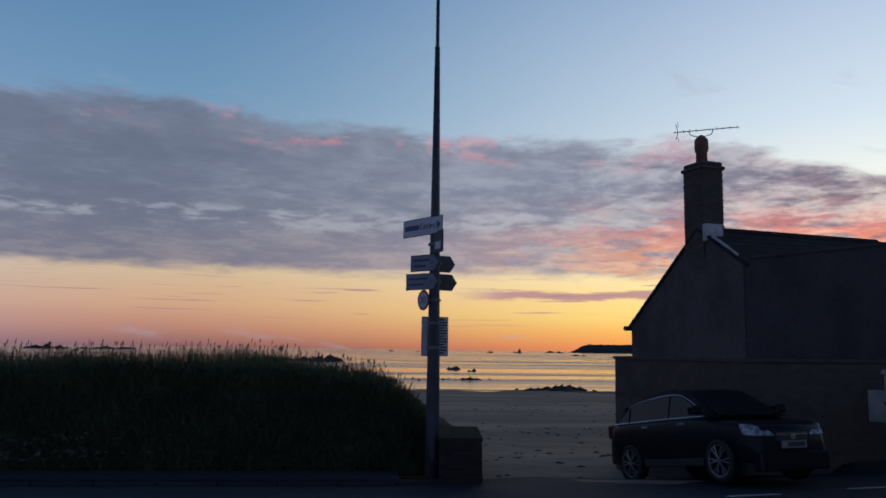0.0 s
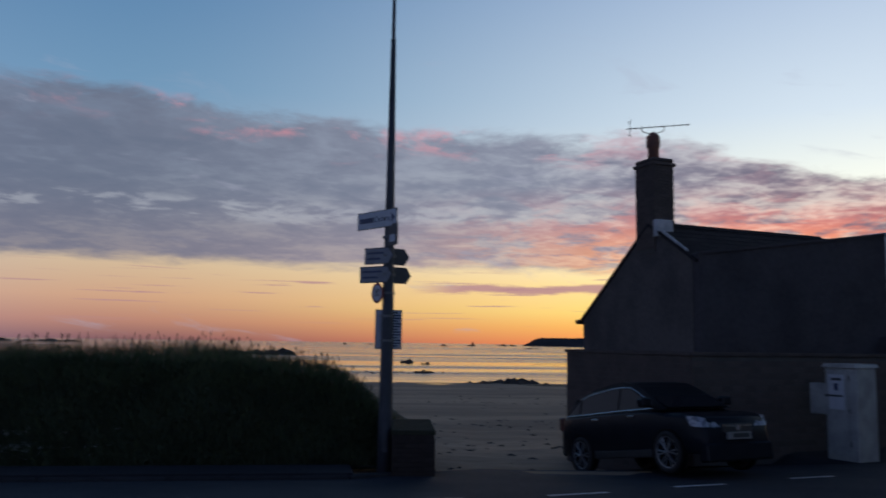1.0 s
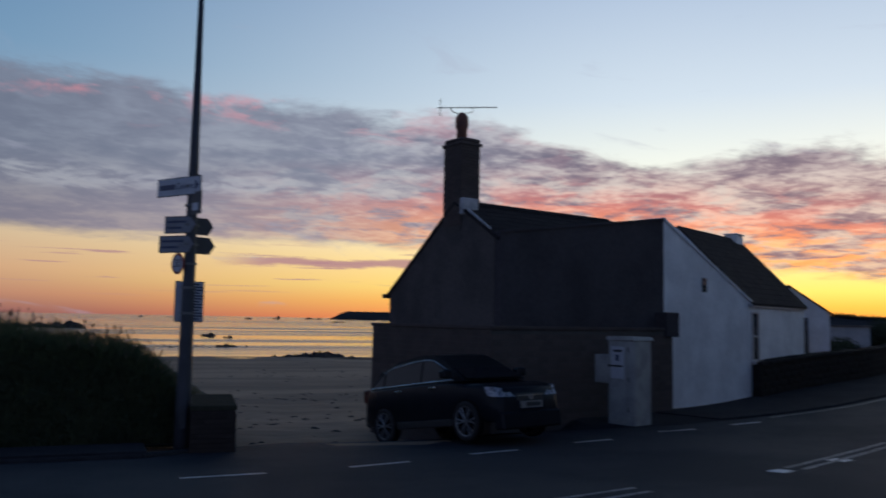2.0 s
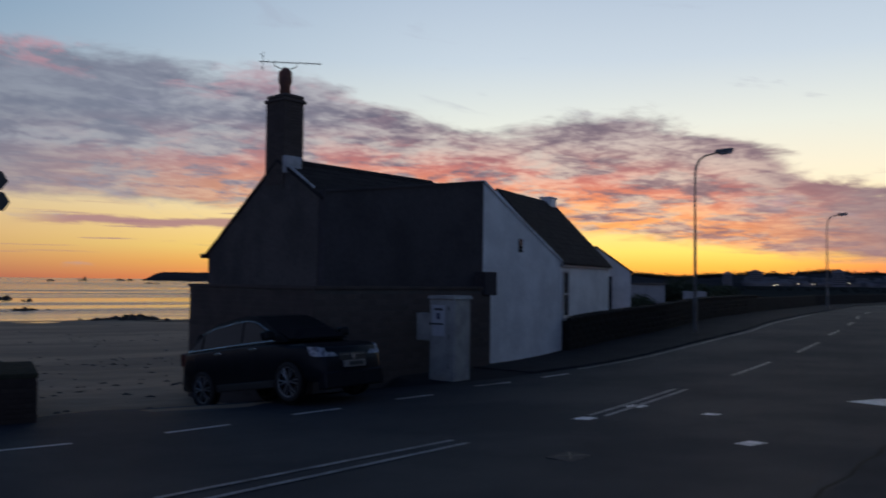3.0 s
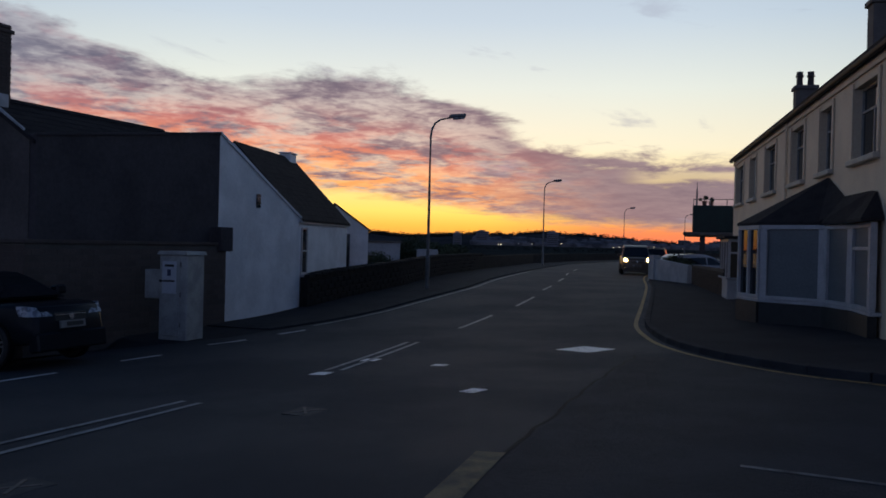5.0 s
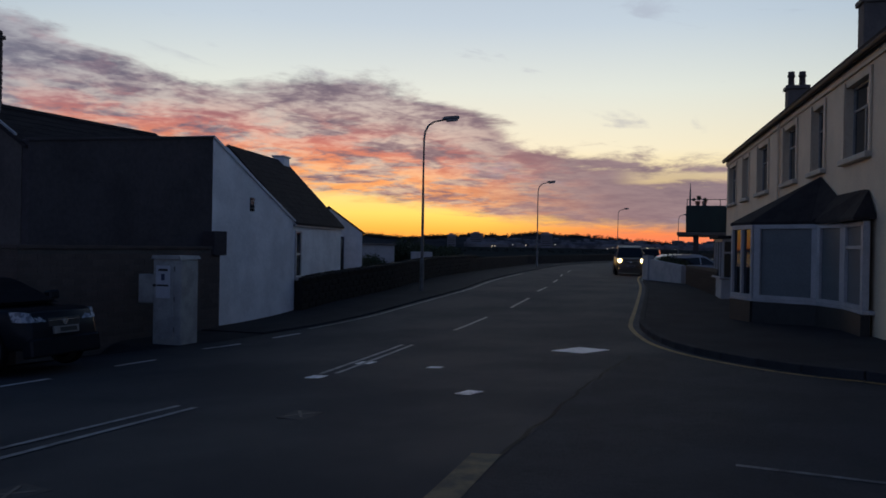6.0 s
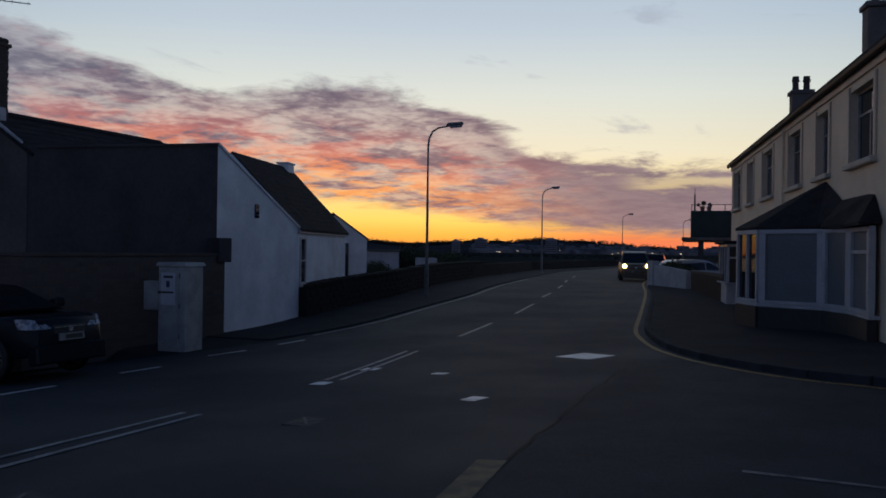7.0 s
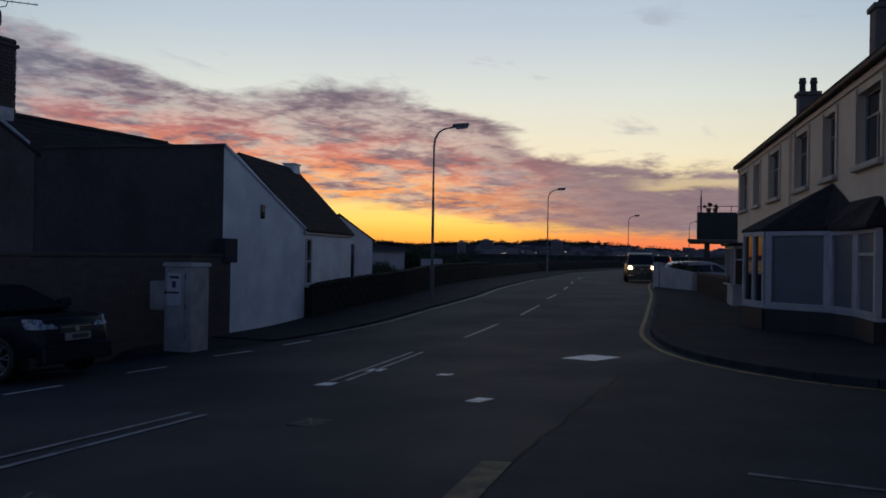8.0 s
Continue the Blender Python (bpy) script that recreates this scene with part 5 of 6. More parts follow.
# stalks with seed heads
verts, faces = [], []
for _ in range(1300):
    x, y = bank_spot(rng)
    y += 0.25
    z, l = bank_top(x, y), rng.uniform(0.14, 0.42)
    if x > -1.2:
        l *= 0.7
    tx, ty, s = rng.gauss(0.05, 0.09), rng.gauss(0, 0.06), 0.0028
    k = len(verts)
    verts += [(x - s, y, z), (x + s, y, z), (x + tx + s, y + ty, z + l), (x + tx - s, y + ty, z + l)]
    faces.append((k, k + 1, k + 2, k + 3))
    h, wd2 = rng.uniform(0.06, 0.13), rng.uniform(0.006, 0.014)
    k = len(verts)
    for dx, dz in ((0, -0.02), (wd2, h * 0.4), (0.01, h), (-wd2, h * 0.4)):
        verts.append((x + tx + dx, y + ty, z + l + dz))
    for dy, dz in ((wd2, h * 0.4), (-wd2, h * 0.4)):
        verts.append((x + tx, y + ty + dy, z + l + dz))
    faces += [(k, k + 1, k + 2, k + 3), (k, k + 4, k + 2, k + 5)]
me = bpy.data.meshes.new("seeding_grass")
me.from_pydata(verts, [], faces)
me.materials.append(SEED)
ob = new("seeding_grass", me)
ob.parent = bank
tagged(ob, kind="stuff")
# white umbels among the weeds
verts, faces = [], []
for _ in range(110):
    x = rng.choice((rng.uniform(-9.0, -4.6), rng.uniform(-7.8, -6.2)))
    y = front_y(x) + rng.uniform(-0.15, 0.25)
    z = bank_top(x, y) + rng.uniform(0.1, 0.35)
    for _ in range(16):
        p = Vector((x + rng.gauss(0, 0.03), y + rng.gauss(0, 0.03), z + rng.gauss(0, 0.012)))
        k = len(verts)
        r = 0.009
        verts += [(p.x - r, p.y, p.z), (p.x, p.y - r, p.z + 0.003), (p.x + r, p.y, p.z), (p.x, p.y + r, p.z + 0.003)]
        faces.append((k, k + 1, k + 2, k + 3))
me = bpy.data.meshes.new("cow_parsley")
me.from_pydata(verts, [], faces)
me.materials.append(FLOWER)
ob = new("cow_parsley", me)
ob.parent = bank
tagged(ob, "white flower heads", kind="stuff")

# ---- electricity cabinet against the brick wall ----
cab = thing("cabinet", "tall pale painted metal cabinet with notices", "cabinet", Matrix.Translation((9.03, 16.27, gz(9.2, 16.3))) @ Matrix.Rotation(radians(-66), 4, "Z"))
part("body", boxed(-0.30, 0.42, 0.0, 0.62, -0.1, 1.86, 0.02), CABINET, cab)
bm = bmesh.new()
prism(bm, [(-0.33, 1.86), (0.45, 1.86), (0.40, 1.94), (-0.28, 1.94)], "y", -0.05, 0.67)
part("lid", bm, CABINET, cab)
door = part("door", boxed(-0.26, 0.24, -0.025, 0.0, 0.10, 1.80, 0.008), CABINET, cab)
notice = part("notice", boxed(-0.20, 0.16, -0.03, -0.025, 1.02, 1.72), SIGNWHITE, door, "pale notice with dark bars")
part("bar", boxed(-0.14, 0.10, -0.033, -0.03, 1.60, 1.65), TRIM, notice)
part("emblem", boxed(-0.07, 0.02, -0.033, -0.03, 1.40, 1.54), SIGNINK, notice)
part("bar", boxed(-0.18, 0.12, -0.033, -0.03, 1.27, 1.31), TRIM, notice)
bm = bmesh.new()
tube(bm, (-0.225, -0.07, 1.29), (-0.225, -0.02, 1.29), 0.03, n=10)
part("lock", bm, TRIM, door)
for z in (0.3, 0.95, 1.6):
    bm = bmesh.new()
    tube(bm, (0.26, -0.015, z), (0.26, -0.015, z + 0.1), 0.014, n=8)
    part("hinge", bm, STEEL, door)
side_box = part("side_box", boxed(-0.76, -0.302, 0.10, 0.36, 0.88, 1.52, 0.012), CABINET, cab, "pale meter box fixed to the cabinet side")
part("side_box_door", boxed(-0.74, -0.32, 0.085, 0.10, 0.90, 1.50, 0.006), CABINET, side_box)

# ---- road paint ----
LANE = 0.009


def stripe(root, a, b, w, mat, cuts=4, w2=None, lift=LANE):
    a, b = Vector(a), Vector(b)
    d = (b - a).normalized()
    n = Vector((-d.y, d.x)) * w / 2
    cuts = max(2, min(14, int((b - a).length / 0.8)))
    bm = bmesh.new()
    rows = []
    for i in range(cuts + 1):
        p = a.lerp(b, i / cuts)
        rows.append([bm.verts.new((q.x, q.y, gz(q.x, q.y) + lift)) for q in (p + n * random.uniform(0.92, 1.05), p - n * random.uniform(0.92, 1.05))])
    for r, s in zip(rows, rows[1:]):
        bm.faces.new((r[0], r[1], s[1], s[0]))
    return part("stripe", bm, mat, root)


marks = tagged(new("road_markings"), "worn white and yellow lines painted on the asphalt", "road marking", "", "structure")
for a, b in (((2.14, 11.36), (3.09, 11.73)), ((4.25, 12.38), (5.21, 12.76)), ((6.64, 13.58), (7.75, 14.02)), ((11.5, 15.72), (12.5, 16.0))):
    stripe(marks, a, b, 0.10, EDGEPAINT)
stripe(marks, (9.09, 14.79), (10.18, 15.09), 0.10, EDGEPAINT, lift=0.045)
stripe(marks, (-0.1, 10.88), (0.97, 11.06), 0.10, EDGEPAINT)
for a, b in zip(spaced(LEFT_EDGE[11:17], 2.0), spaced(LEFT_EDGE[11:17], 2.0)[1:]):
    n = Vector((-(b - a).y, (b - a).x)).normalized()
    stripe(marks, a - n * 0.35, b - n * 0.35, 0.09, PAINT)
stripe(marks, (1.3, 7.25), (5.02, 8.67), 0.085, PAINT)
stripe(marks, (1.1, 6.75), (5.07, 8.39), 0.085, PAINT)
stripe(marks, (7.95, 9.66), (12.0, 11.95), 0.085, PAINT)
stripe(marks, (8.1, 9.48), (12.1, 11.75), 0.085, PAINT)
for a, b in (((15.03, 13.18), (18.31, 14.81)), ((20.82, 15.87), (23.87, 17.38)), ((26.52, 18.9), (28.71, 20.0)), ((32.0, 21.9), (35.0, 23.7)), ((39, 26.2), (42, 28.1)), ((47, 31), (50, 32.7))):
    stripe(marks, a, b, 0.10, PAINT)
yl = spaced(curved(RIGHT_EDGE, 6)[51:], 0.6)[:90]
for a, b in zip(yl, yl[1:]):
    n = Vector((-(b - a).y, (b - a).x)).normalized()
    stripe(marks, a + n * 0.28, b + n * 0.28, 0.11, YELLOW)
stripe(marks, (3.2, 3.2), (5.22, 4.2), 0.26, WORNYELLOW)
stripe(marks, (6.15, 2.5), (6.5, 1.4), 0.07, FADED)
for p, size, turn in (((7.67, 9.41), (0.36, 0.27), 25), ((9.36, 10.18), (0.38, 0.29), 25), ((9.5, 8.73), (0.23, 0.24), 20), ((7.74, 6.53), (0.35, 0.24), 8), ((12.85, 8.17), (0.80, 0.80), -10)):
    bm = bmesh.new()
    rotated = Matrix.Rotation(radians(turn), 2)
    vs = []
    for k, (sx2, sy2) in enumerate(((-1, -1), (0, -1), (1, -1), (1, 0), (1, 1), (0, 1), (-1, 1), (-1, 0))):
        q = Vector(p) + rotated @ Vector((sx2 * size[0] / 2 * random.uniform(0.9, 1.05), sy2 * size[1] / 2 * random.uniform(0.9, 1.05)))
        vs.append(bm.verts.new((q.x, q.y, gz(q.x, q.y) + LANE)))
    bm.faces.new(vs)
    part("paint_patch", bm, PATCHWHITE, marks)
for p, turn in (((5.47, 6.97), 20), ((2.21, 6.06), 12)):
    cover = thing("drain_cover", "worn iron cover set in the asphalt", "drain cover", Matrix.Translation((*p, gz(*p) + 0.002)) @ Matrix.Rotation(radians(turn), 4, "Z"), "covers in the road")
    part("frame", boxed(-0.22, 0.22, -0.16, 0.16, -0.05, 0.008, 0.003), IRON, cover)
    for k in range(2):
        rib = part("rib", boxed(-0.17, 0.17, -0.016, 0.016, 0.008 + k * 0.003, 0.013 + k * 0.003), RENDER_GREY, cover)
        rib.matrix_local = Matrix.Rotation(radians(35 if k else -35), 4, "Z")
# repaired joint between the main road and the side road
TAR = material("black_tar", (0.008, 0.008, 0.009), (0.014, 0.014, 0.015), 8.0, 0.8, 0.6, 50, gloss=0.3)
joint = [(3.2, 3.25), (4.13, 3.62), (5.12, 4.01), (5.98, 4.34), (7.22, 4.88), (9.02, 5.62), (11.05, 6.39), (12.56, 6.94)]
jl = resample([Vector(p) for p in joint], 8)
jl = [p + Vector((noise.noise(Vector((p.x * 2, p.y * 2, 0))), noise.noise(Vector((p.x * 2, p.y * 2, 7))))) * 0.08 for p in jl]
ribbon("road_seam", jl, offset_line(jl, 0.045), 1, 0.006, TAR, "dark ragged tar seam across the junction", "road")
side_l = [p - Vector((0.02, 0.04)) for p in jl]
side_r = [Vector((p.x * 0.55 + 4.9, p.y * 0.18 - 2.6)) for p in jl]
ribbon("road_side", side_l, side_r, 8, 0.004, material("older_asphalt", (0.034, 0.038, 0.047), (0.022, 0.026, 0.034), 1.2, 0.80, 0.9, 28, deep=0.03, fine=16, gloss=0.28), "older coarse asphalt of the side road", "road")


# ---- cars ----
def loft(bm, sections, close=True):
    """Skin through rings of points with the same count."""
    rings = [[bm.verts.new(p) for p in s] for s in sections]
    n = len(rings[0])
    for a, b in zip(rings, rings[1:]):
        for i in range(n):
            bm.faces.new((a[i], a[(i + 1) % n], b[(i + 1) % n], b[i]))
    if close:
        bm.faces.new(rings[0][::-1])
        bm.faces.new(rings[-1])


# near-black colour that paints the shade inside the wheel wells
ARCH = material("wheel_well_shade", (0.006, 0.006, 0.007), (0.008, 0.008, 0.009), 6.0, 0.9, gloss=0.1)
PILLAR = material("black_pillar_paint", (0.008, 0.009, 0.012), (0.010, 0.011, 0.014), 3.0, 0.5, gloss=0.12)


def car(m, paint, label, group="", length=4.55, width=1.80, height=1.68, lit="", rim=None, wb=None, waist=0.615, arched=False, drop=0.0):
    """An upright family car; x runs forward, y to its left, the wheels stand on z = 0."""
    root = thing("car", label, "car", m, group)
    L, W, H = length / 2, width / 2, height
    wb = wb or length * 0.287
    belt = H * waist
    nose = belt - drop

    def ring(x, zl, zb, zt, w):
        """Half-rounded cross section of the lower body at x."""
        return [(x, -w * 0.93, zl), (x, -w, zl + 0.12), (x, -w, zb), (x, -w * 0.97, zt - 0.06), (x, -w * 0.88, zt),
                (x, w * 0.88, zt), (x, w * 0.97, zt - 0.06), (x, w, zb), (x, w, zl + 0.12), (x, w * 0.93, zl)]

    bm = bmesh.new()
    loft(bm, [ring(-L, 0.42, 0.62, 0.86, W * 0.86), ring(-L + 0.06, 0.36, 0.66, belt - 0.02, W * 0.92), ring(-L + 0.3, 0.33, 0.7, belt, W * 0.985), ring(-wb, 0.33, 0.7, belt + 0.01, W),
              ring(0, 0.30, 0.68, belt, W), ring(wb * 0.45, 0.30, 0.68, belt - 0.02, W), ring(wb * 0.75, 0.31, 0.68, belt - 0.045, W), ring(wb * 1.05, 0.32, 0.68, belt - 0.085 - drop * 0.35, W * 0.99),
              ring(L - 0.55, 0.32, 0.66, belt - 0.05 - drop * 0.7, W * 0.97), ring(L - 0.22, 0.30, 0.60, nose - 0.07, W * 0.93), ring(L - 0.06, 0.30, 0.56, nose - 0.13, W * 0.86), ring(L, 0.36, 0.50, nose - 0.26, W * 0.78)])
    body = part("body", bm, paint, root, "", True)
    mod = body.modifiers.new("soft", "BEVEL")
    mod.width, mod.segments, mod.limit_method = 0.02, 2, "ANGLE"
    # cabin: floor line, roof line
    xa, xb, xc, xd = -L + 0.10, -L + 0.62, wb * 0.22, wb * 0.86
    w0, w1 = W * 0.95, W * 0.76

    def slab(x, z, w):
        return [(x, -w, z), (x, w, z)]

    bm = bmesh.new()
    prof = [(xa + 0.02, belt - 0.02, w0 * 0.95), (xa + 0.30, H - 0.16, w1 * 0.95), (xb + 0.1, H - 0.04, w1), (-0.15, H, w1), (xc - 0.15, H - 0.05, w1), (xc + 0.08, H - 0.12, w1 * 1.0), (xd + 0.12, belt - 0.06, w0 * 0.97)]
    if arched:
        prof = [(xa + 0.16, belt - 0.02, w0 * 0.96), (xa + 0.36, belt + 0.18, w0 * 0.90), (xa + 0.66, H - 0.17, w1 * 0.99), (xa + 1.05, H - 0.06, w1), (-0.35, H - 0.005, w1), (0.0, H, w1),
                (xc, H - 0.05, w1), (xc + 0.22, H - 0.14, w1), (xd + 0.12, belt - 0.06, w0 * 0.97)]
    top = [bm.verts.new((x, -w, z)) for x, z, w in prof], [bm.verts.new((x, w, z)) for x, z, w in prof]
    low = [bm.verts.new((x, -w0, belt - 0.06)) for x, z, w in prof[1:-1]], [bm.verts.new((x, w0, belt - 0.06)) for x, z, w in prof[1:-1]]
    for i in range(len(prof) - 1):
        bm.faces.new((top[0][i], top[0][i + 1], top[1][i + 1], top[1][i]))
    for s in (0, 1):
        chain = [top[s][0]] + low[s] + [top[s][-1]]
        for i in range(len(prof) - 1):
            quad = [top[s][i], top[s][i + 1], chain[i + 1], chain[i]]
            keep = []
            for v in quad:
                if v not in keep:
                    keep.append(v)
            if len(keep) > 2:
                bm.faces.new(keep)
    bm.faces.new([top[0][0], *low[0], top[0][-1], top[1][-1], *low[1][::-1], top[1][0]])
    cabin = part("cabin", bm, PILLAR if paint is CARPAINT else paint, root, "", False)

    def on_side(s, x, z):
        """A point on the cabin's side at height z, a hair outside."""
        k = (z - belt + 0.06) / (H - belt + 0.06)
        return (x, s * (w0 + (w1 - w0) * k + 0.008), z)

    for s in (-1, 1):
        zt, zb2 = H - 0.17, belt + 0.01
        top_line = [(xa + 0.40, belt + 0.16), (xa + 0.62, H - 0.24), (xa + 0.95, H - 0.155), (-0.35, H - 0.10), (0.0, H - 0.10), (xc, H - 0.135), (xc + 0.2, H - 0.225), (xd - 0.12, belt + 0.04)]
        if arched:
            lights = ([(xa + 0.30, zb2), (xa + 0.66, zb2), (xa + 0.66, H - 0.25)], [(xa + 0.72, zb2), (-0.08, zb2), (-0.08, H - 0.12), (-0.35, H - 0.12), (xa + 0.95, H - 0.18), (xa + 0.72, H - 0.235)],
                      [(-0.02, zb2), (xd - 0.16, zb2), (xc + 0.18, H - 0.25), (xc, H - 0.16), (-0.02, H - 0.125)])
        else:
            lights = [[(a0, zb2), (b0, zb2), (b1, zt), (a1, zt - 0.05 if a0 < -1 else zt)] for a0, a1, b0, b1 in
                      ((xa + 0.22, xa + 0.46, xa + 0.62, xa + 0.66), (xa + 0.70, xa + 0.72, 0.0, -0.02), (0.06, 0.04, xd - 0.18, xc + 0.02))]
        for outline in lights:
            bm = bmesh.new()
            bm.faces.new([bm.verts.new(on_side(s, x, z)) for x, z in outline])
            out = bmesh.ops.extrude_face_region(bm, geom=bm.faces[:])
            for v in out["geom"]:
                if isinstance(v, bmesh.types.BMVert):
                    v.co.y -= s * 0.02
            part("side_window", bm, CARGLASS, cabin)
        bm = bmesh.new()
        bent(bm, [on_side(s, xa + 0.22, belt - 0.005), on_side(s, 0.0, belt - 0.005), on_side(s, xd - 0.12, belt - 0.02)], 0.011, 6)
        if arched:
            bent(bm, [on_side(s, x, z) for x, z in top_line[1:]], [0.004, 0.007, 0.009, 0.009, 0.009, 0.009, 0.009], 6)
        else:
            bent(bm, [on_side(s, xa + 0.18, belt), on_side(s, xa + 0.45, H - 0.20), on_side(s, xb + 0.4, H - 0.135), on_side(s, xc - 0.1, H - 0.15), on_side(s, xc + 0.3, H - 0.27), on_side(s, xd - 0.10, belt)], 0.009, 6)
        part("window_trim", bm, CHROME, cabin, "bright window trim")
        for x in (-0.75, 0.35):
            part("door_handle", boxed(x - 0.1, x + 0.1, s * W - 0.012, s * W + 0.03, belt - 0.14, belt - 0.105, 0.006), CHROME, body)
        mir = part("mirror", boxed(xd - 0.28, xd - 0.10, *sorted((s * (W - 0.02), s * (W + 0.20))), belt + 0.01, belt + 0.17, 0.03), paint, root)
        for x in (-wb, wb):
            # solid disc in place of the hollow arch, its shade put into the colour
            bm = bmesh.new()
            tube(bm, (x, s * (W - 0.1), 0.36), (x, s * (W + 0.004), 0.36), 0.39, n=28)
            part("wheel_arch", bm, ARCH, body, "black disc painting the shade of the wheel well")
        part("side_skirt", boxed(-wb + 0.42, wb - 0.42, *sorted((s * (W - 0.06), s * (W + 0.006))), 0.27, 0.42, 0.02), TRIM, body)
        bm = bmesh.new()
        cols = ((0.46, 0.006, 0.29, 0.19), (0.62, 0.004, 0.29, 0.16), (0.78, -0.01, 0.285, 0.13), (0.90, -0.085, 0.28, 0.10), (0.965, -0.235, 0.25, 0.085))
        outer = [[(L + dx + 0.012, s * W * fy, nose - lo), (L + dx - 0.052, s * W * fy, nose - hi)] for fy, dx, lo, hi in cols]
        loft(bm, [[o[0], o[1], (o[1][0] - 0.05, o[1][1] - s * 0.03, o[1][2]), (o[0][0] - 0.05, o[0][1] - s * 0.03, o[0][2])] for o in outer])
        part("headlight", bm, HEADLENS, body, "clear headlight")
        part("tail_light", boxed(-L + 0.0, -L + 0.16, *sorted((s * W * 0.74, s * W * 0.93)), 0.85, 1.12, 0.02), TAIL if lit == "rear" else DARKRED, body, "glowing tail light" if lit == "rear" else "red tail light")
        if lit == "front":
            bm = bmesh.new()
            tube(bm, (L - 0.2, s * W * 0.72, belt - 0.22), (L + 0.03, s * W * 0.72, belt - 0.22), 0.12, n=16)
            part("lamp_bowl", bm, BEAM, body, "glowing round lamp")
        bm = bmesh.new()
        tube(bm, (L - 0.12, s * W * 0.66, 0.47), (L - 0.03, s * W * 0.66, 0.47), 0.05, n=10)
        part("fog_lamp", bm, HEADLENS, body)
    bm = bmesh.new()
    loft(bm, [[(xd + 0.10, -w0 * 0.86, belt - 0.03), (xd + 0.10, w0 * 0.86, belt - 0.03), (xc + 0.13, w1 * 0.90, H - 0.145), (xc + 0.13, -w1 * 0.90, H - 0.145)],
              [(xd + 0.13, -w0 * 0.86, belt - 0.02), (xd + 0.13, w0 * 0.86, belt - 0.02), (xc + 0.15, w1 * 0.90, H - 0.135), (xc + 0.15, -w1 * 0.90, H - 0.135)]])
    part("windscreen", bm, CARGLASS, cabin)
    bm = bmesh.new()
    loft(bm, [[(xa + 0.04, -w0 * 0.8, belt + 0.02), (xa + 0.04, w0 * 0.8, belt + 0.02), (xa + 0.26, w1 * 0.82, H - 0.20), (xa + 0.26, -w1 * 0.82, H - 0.20)],
              [(xa + 0.005, -w0 * 0.8, belt + 0.02), (xa + 0.005, w0 * 0.8, belt + 0.02), (xa + 0.235, w1 * 0.82, H - 0.19), (xa + 0.235, -w1 * 0.82, H - 0.19)]])
    part("rear_window", bm, CARGLASS, cabin)
    grille = part("grille", boxed(L - 0.12, L + 0.006, -W * 0.40, W * 0.40, nose - 0.38, nose - 0.24, 0.01), TRIM, body)
    for k in range(3):
        part("slat", boxed(L - 0.03, L + 0.012, -W * 0.38, W * 0.38, nose - 0.375 + k * 0.045, nose - 0.36 + k * 0.045), CHROME if k == 2 else TRIM, grille)
    bm = bmesh.new()
    tube(bm, (L - 0.02, 0, nose - 0.31), (L + 0.022, 0, nose - 0.31), 0.055, n=14)
    part("badge", bm, CHROME, body, "round chrome badge")
    part("bumper", boxed(L - 0.20, L + 0.03, -W * 0.86, W * 0.86, 0.16, 0.46, 0.03), paint, body)
    part("rear_bumper", boxed(-L - 0.05, -L + 0.25, -W * 0.88, W * 0.88, 0.34, 0.62, 0.04), TRIM, body)
    for x, s in ((L + 0.032, 1), (-L - 0.055, -1)):
        a, b = sorted((x, x + s * 0.012))
        z = 0.57 if s > 0 else 0.72
        if s > 0:
            a, b = L + 0.0, L + 0.04
        plt = part("number_plate", boxed(a, b, -0.26, 0.26, z - 0.06, z + 0.06, 0.004), PLATE, body, "pale number plate")
        face = b if s > 0 else a
        part("plate_bar", boxed(face - 0.002, face + 0.002, -0.14, 0.21, z - 0.035, z + 0.035), TRIM, plt)
    r = 0.355
    for x in (-wb, wb):
        for s in (-1, 1):
            y = s * (W - 0.08)
            bm = bmesh.new()
            for a, b in ((-0.11, 0.11),):
                prof2 = [(0.268, a), (r - 0.03, a), (r, a + 0.03), (r, b - 0.03), (r - 0.03, b), (0.268, b)]
                rings2 = [[bm.verts.new((x + rr * math.cos(2 * math.pi * k / 28), y + yy, r + rr * math.sin(2 * math.pi * k / 28))) for k in range(28)] for rr, yy in prof2]
                for p, q in zip(rings2, rings2[1:] + rings2[:1]):
                    for k in range(28):
                        bm.faces.new((p[k], p[(k + 1) % 28], q[(k + 1) % 28], q[k]))
            wheel = part("wheel", bm, TYRE, root, "black tyre", True)
            bm = bmesh.new()
            yo = y + s * 0.095
            rings2 = [[bm.verts.new((x + rr * math.cos(2 * math.pi * k / 28), yy, r + rr * math.sin(2 * math.pi * k / 28))) for k in range(28)] for rr, yy in ((0.272, yo + s * 0.012), (0.25, yo + s * 0.006), (0.245, yo - s * 0.06))]
            for p, q in zip(rings2, rings2[1:]):
                for k in range(28):
                    bm.faces.new((p[k], p[(k + 1) % 28], q[(k + 1) % 28], q[k]))
            for k in range(6):
                a = 2 * math.pi * k / 6
                for o in (-0.17, 0.17):
                    tube(bm, (x + 0.03 * math.cos(a), yo - s * 0.002, r + 0.03 * math.sin(a)), (x + 0.252 * math.cos(a + o), yo - s * 0.008, r + 0.252 * math.sin(a + o)), 0.013, 0.017, n=5)
            tube(bm, (x, yo - s * 0.03, r), (x, yo + s * 0.01, r), 0.045, n=12)
            part("rim", bm, rim or ALLOY, wheel, "silver alloy rim")
            bm = bmesh.new()
            tube(bm, (x, yo - s * 0.10, r), (x, yo - s * 0.075, r), 0.22, n=20)
            part("brake_disc", bm, TRIM, wheel)
    return root


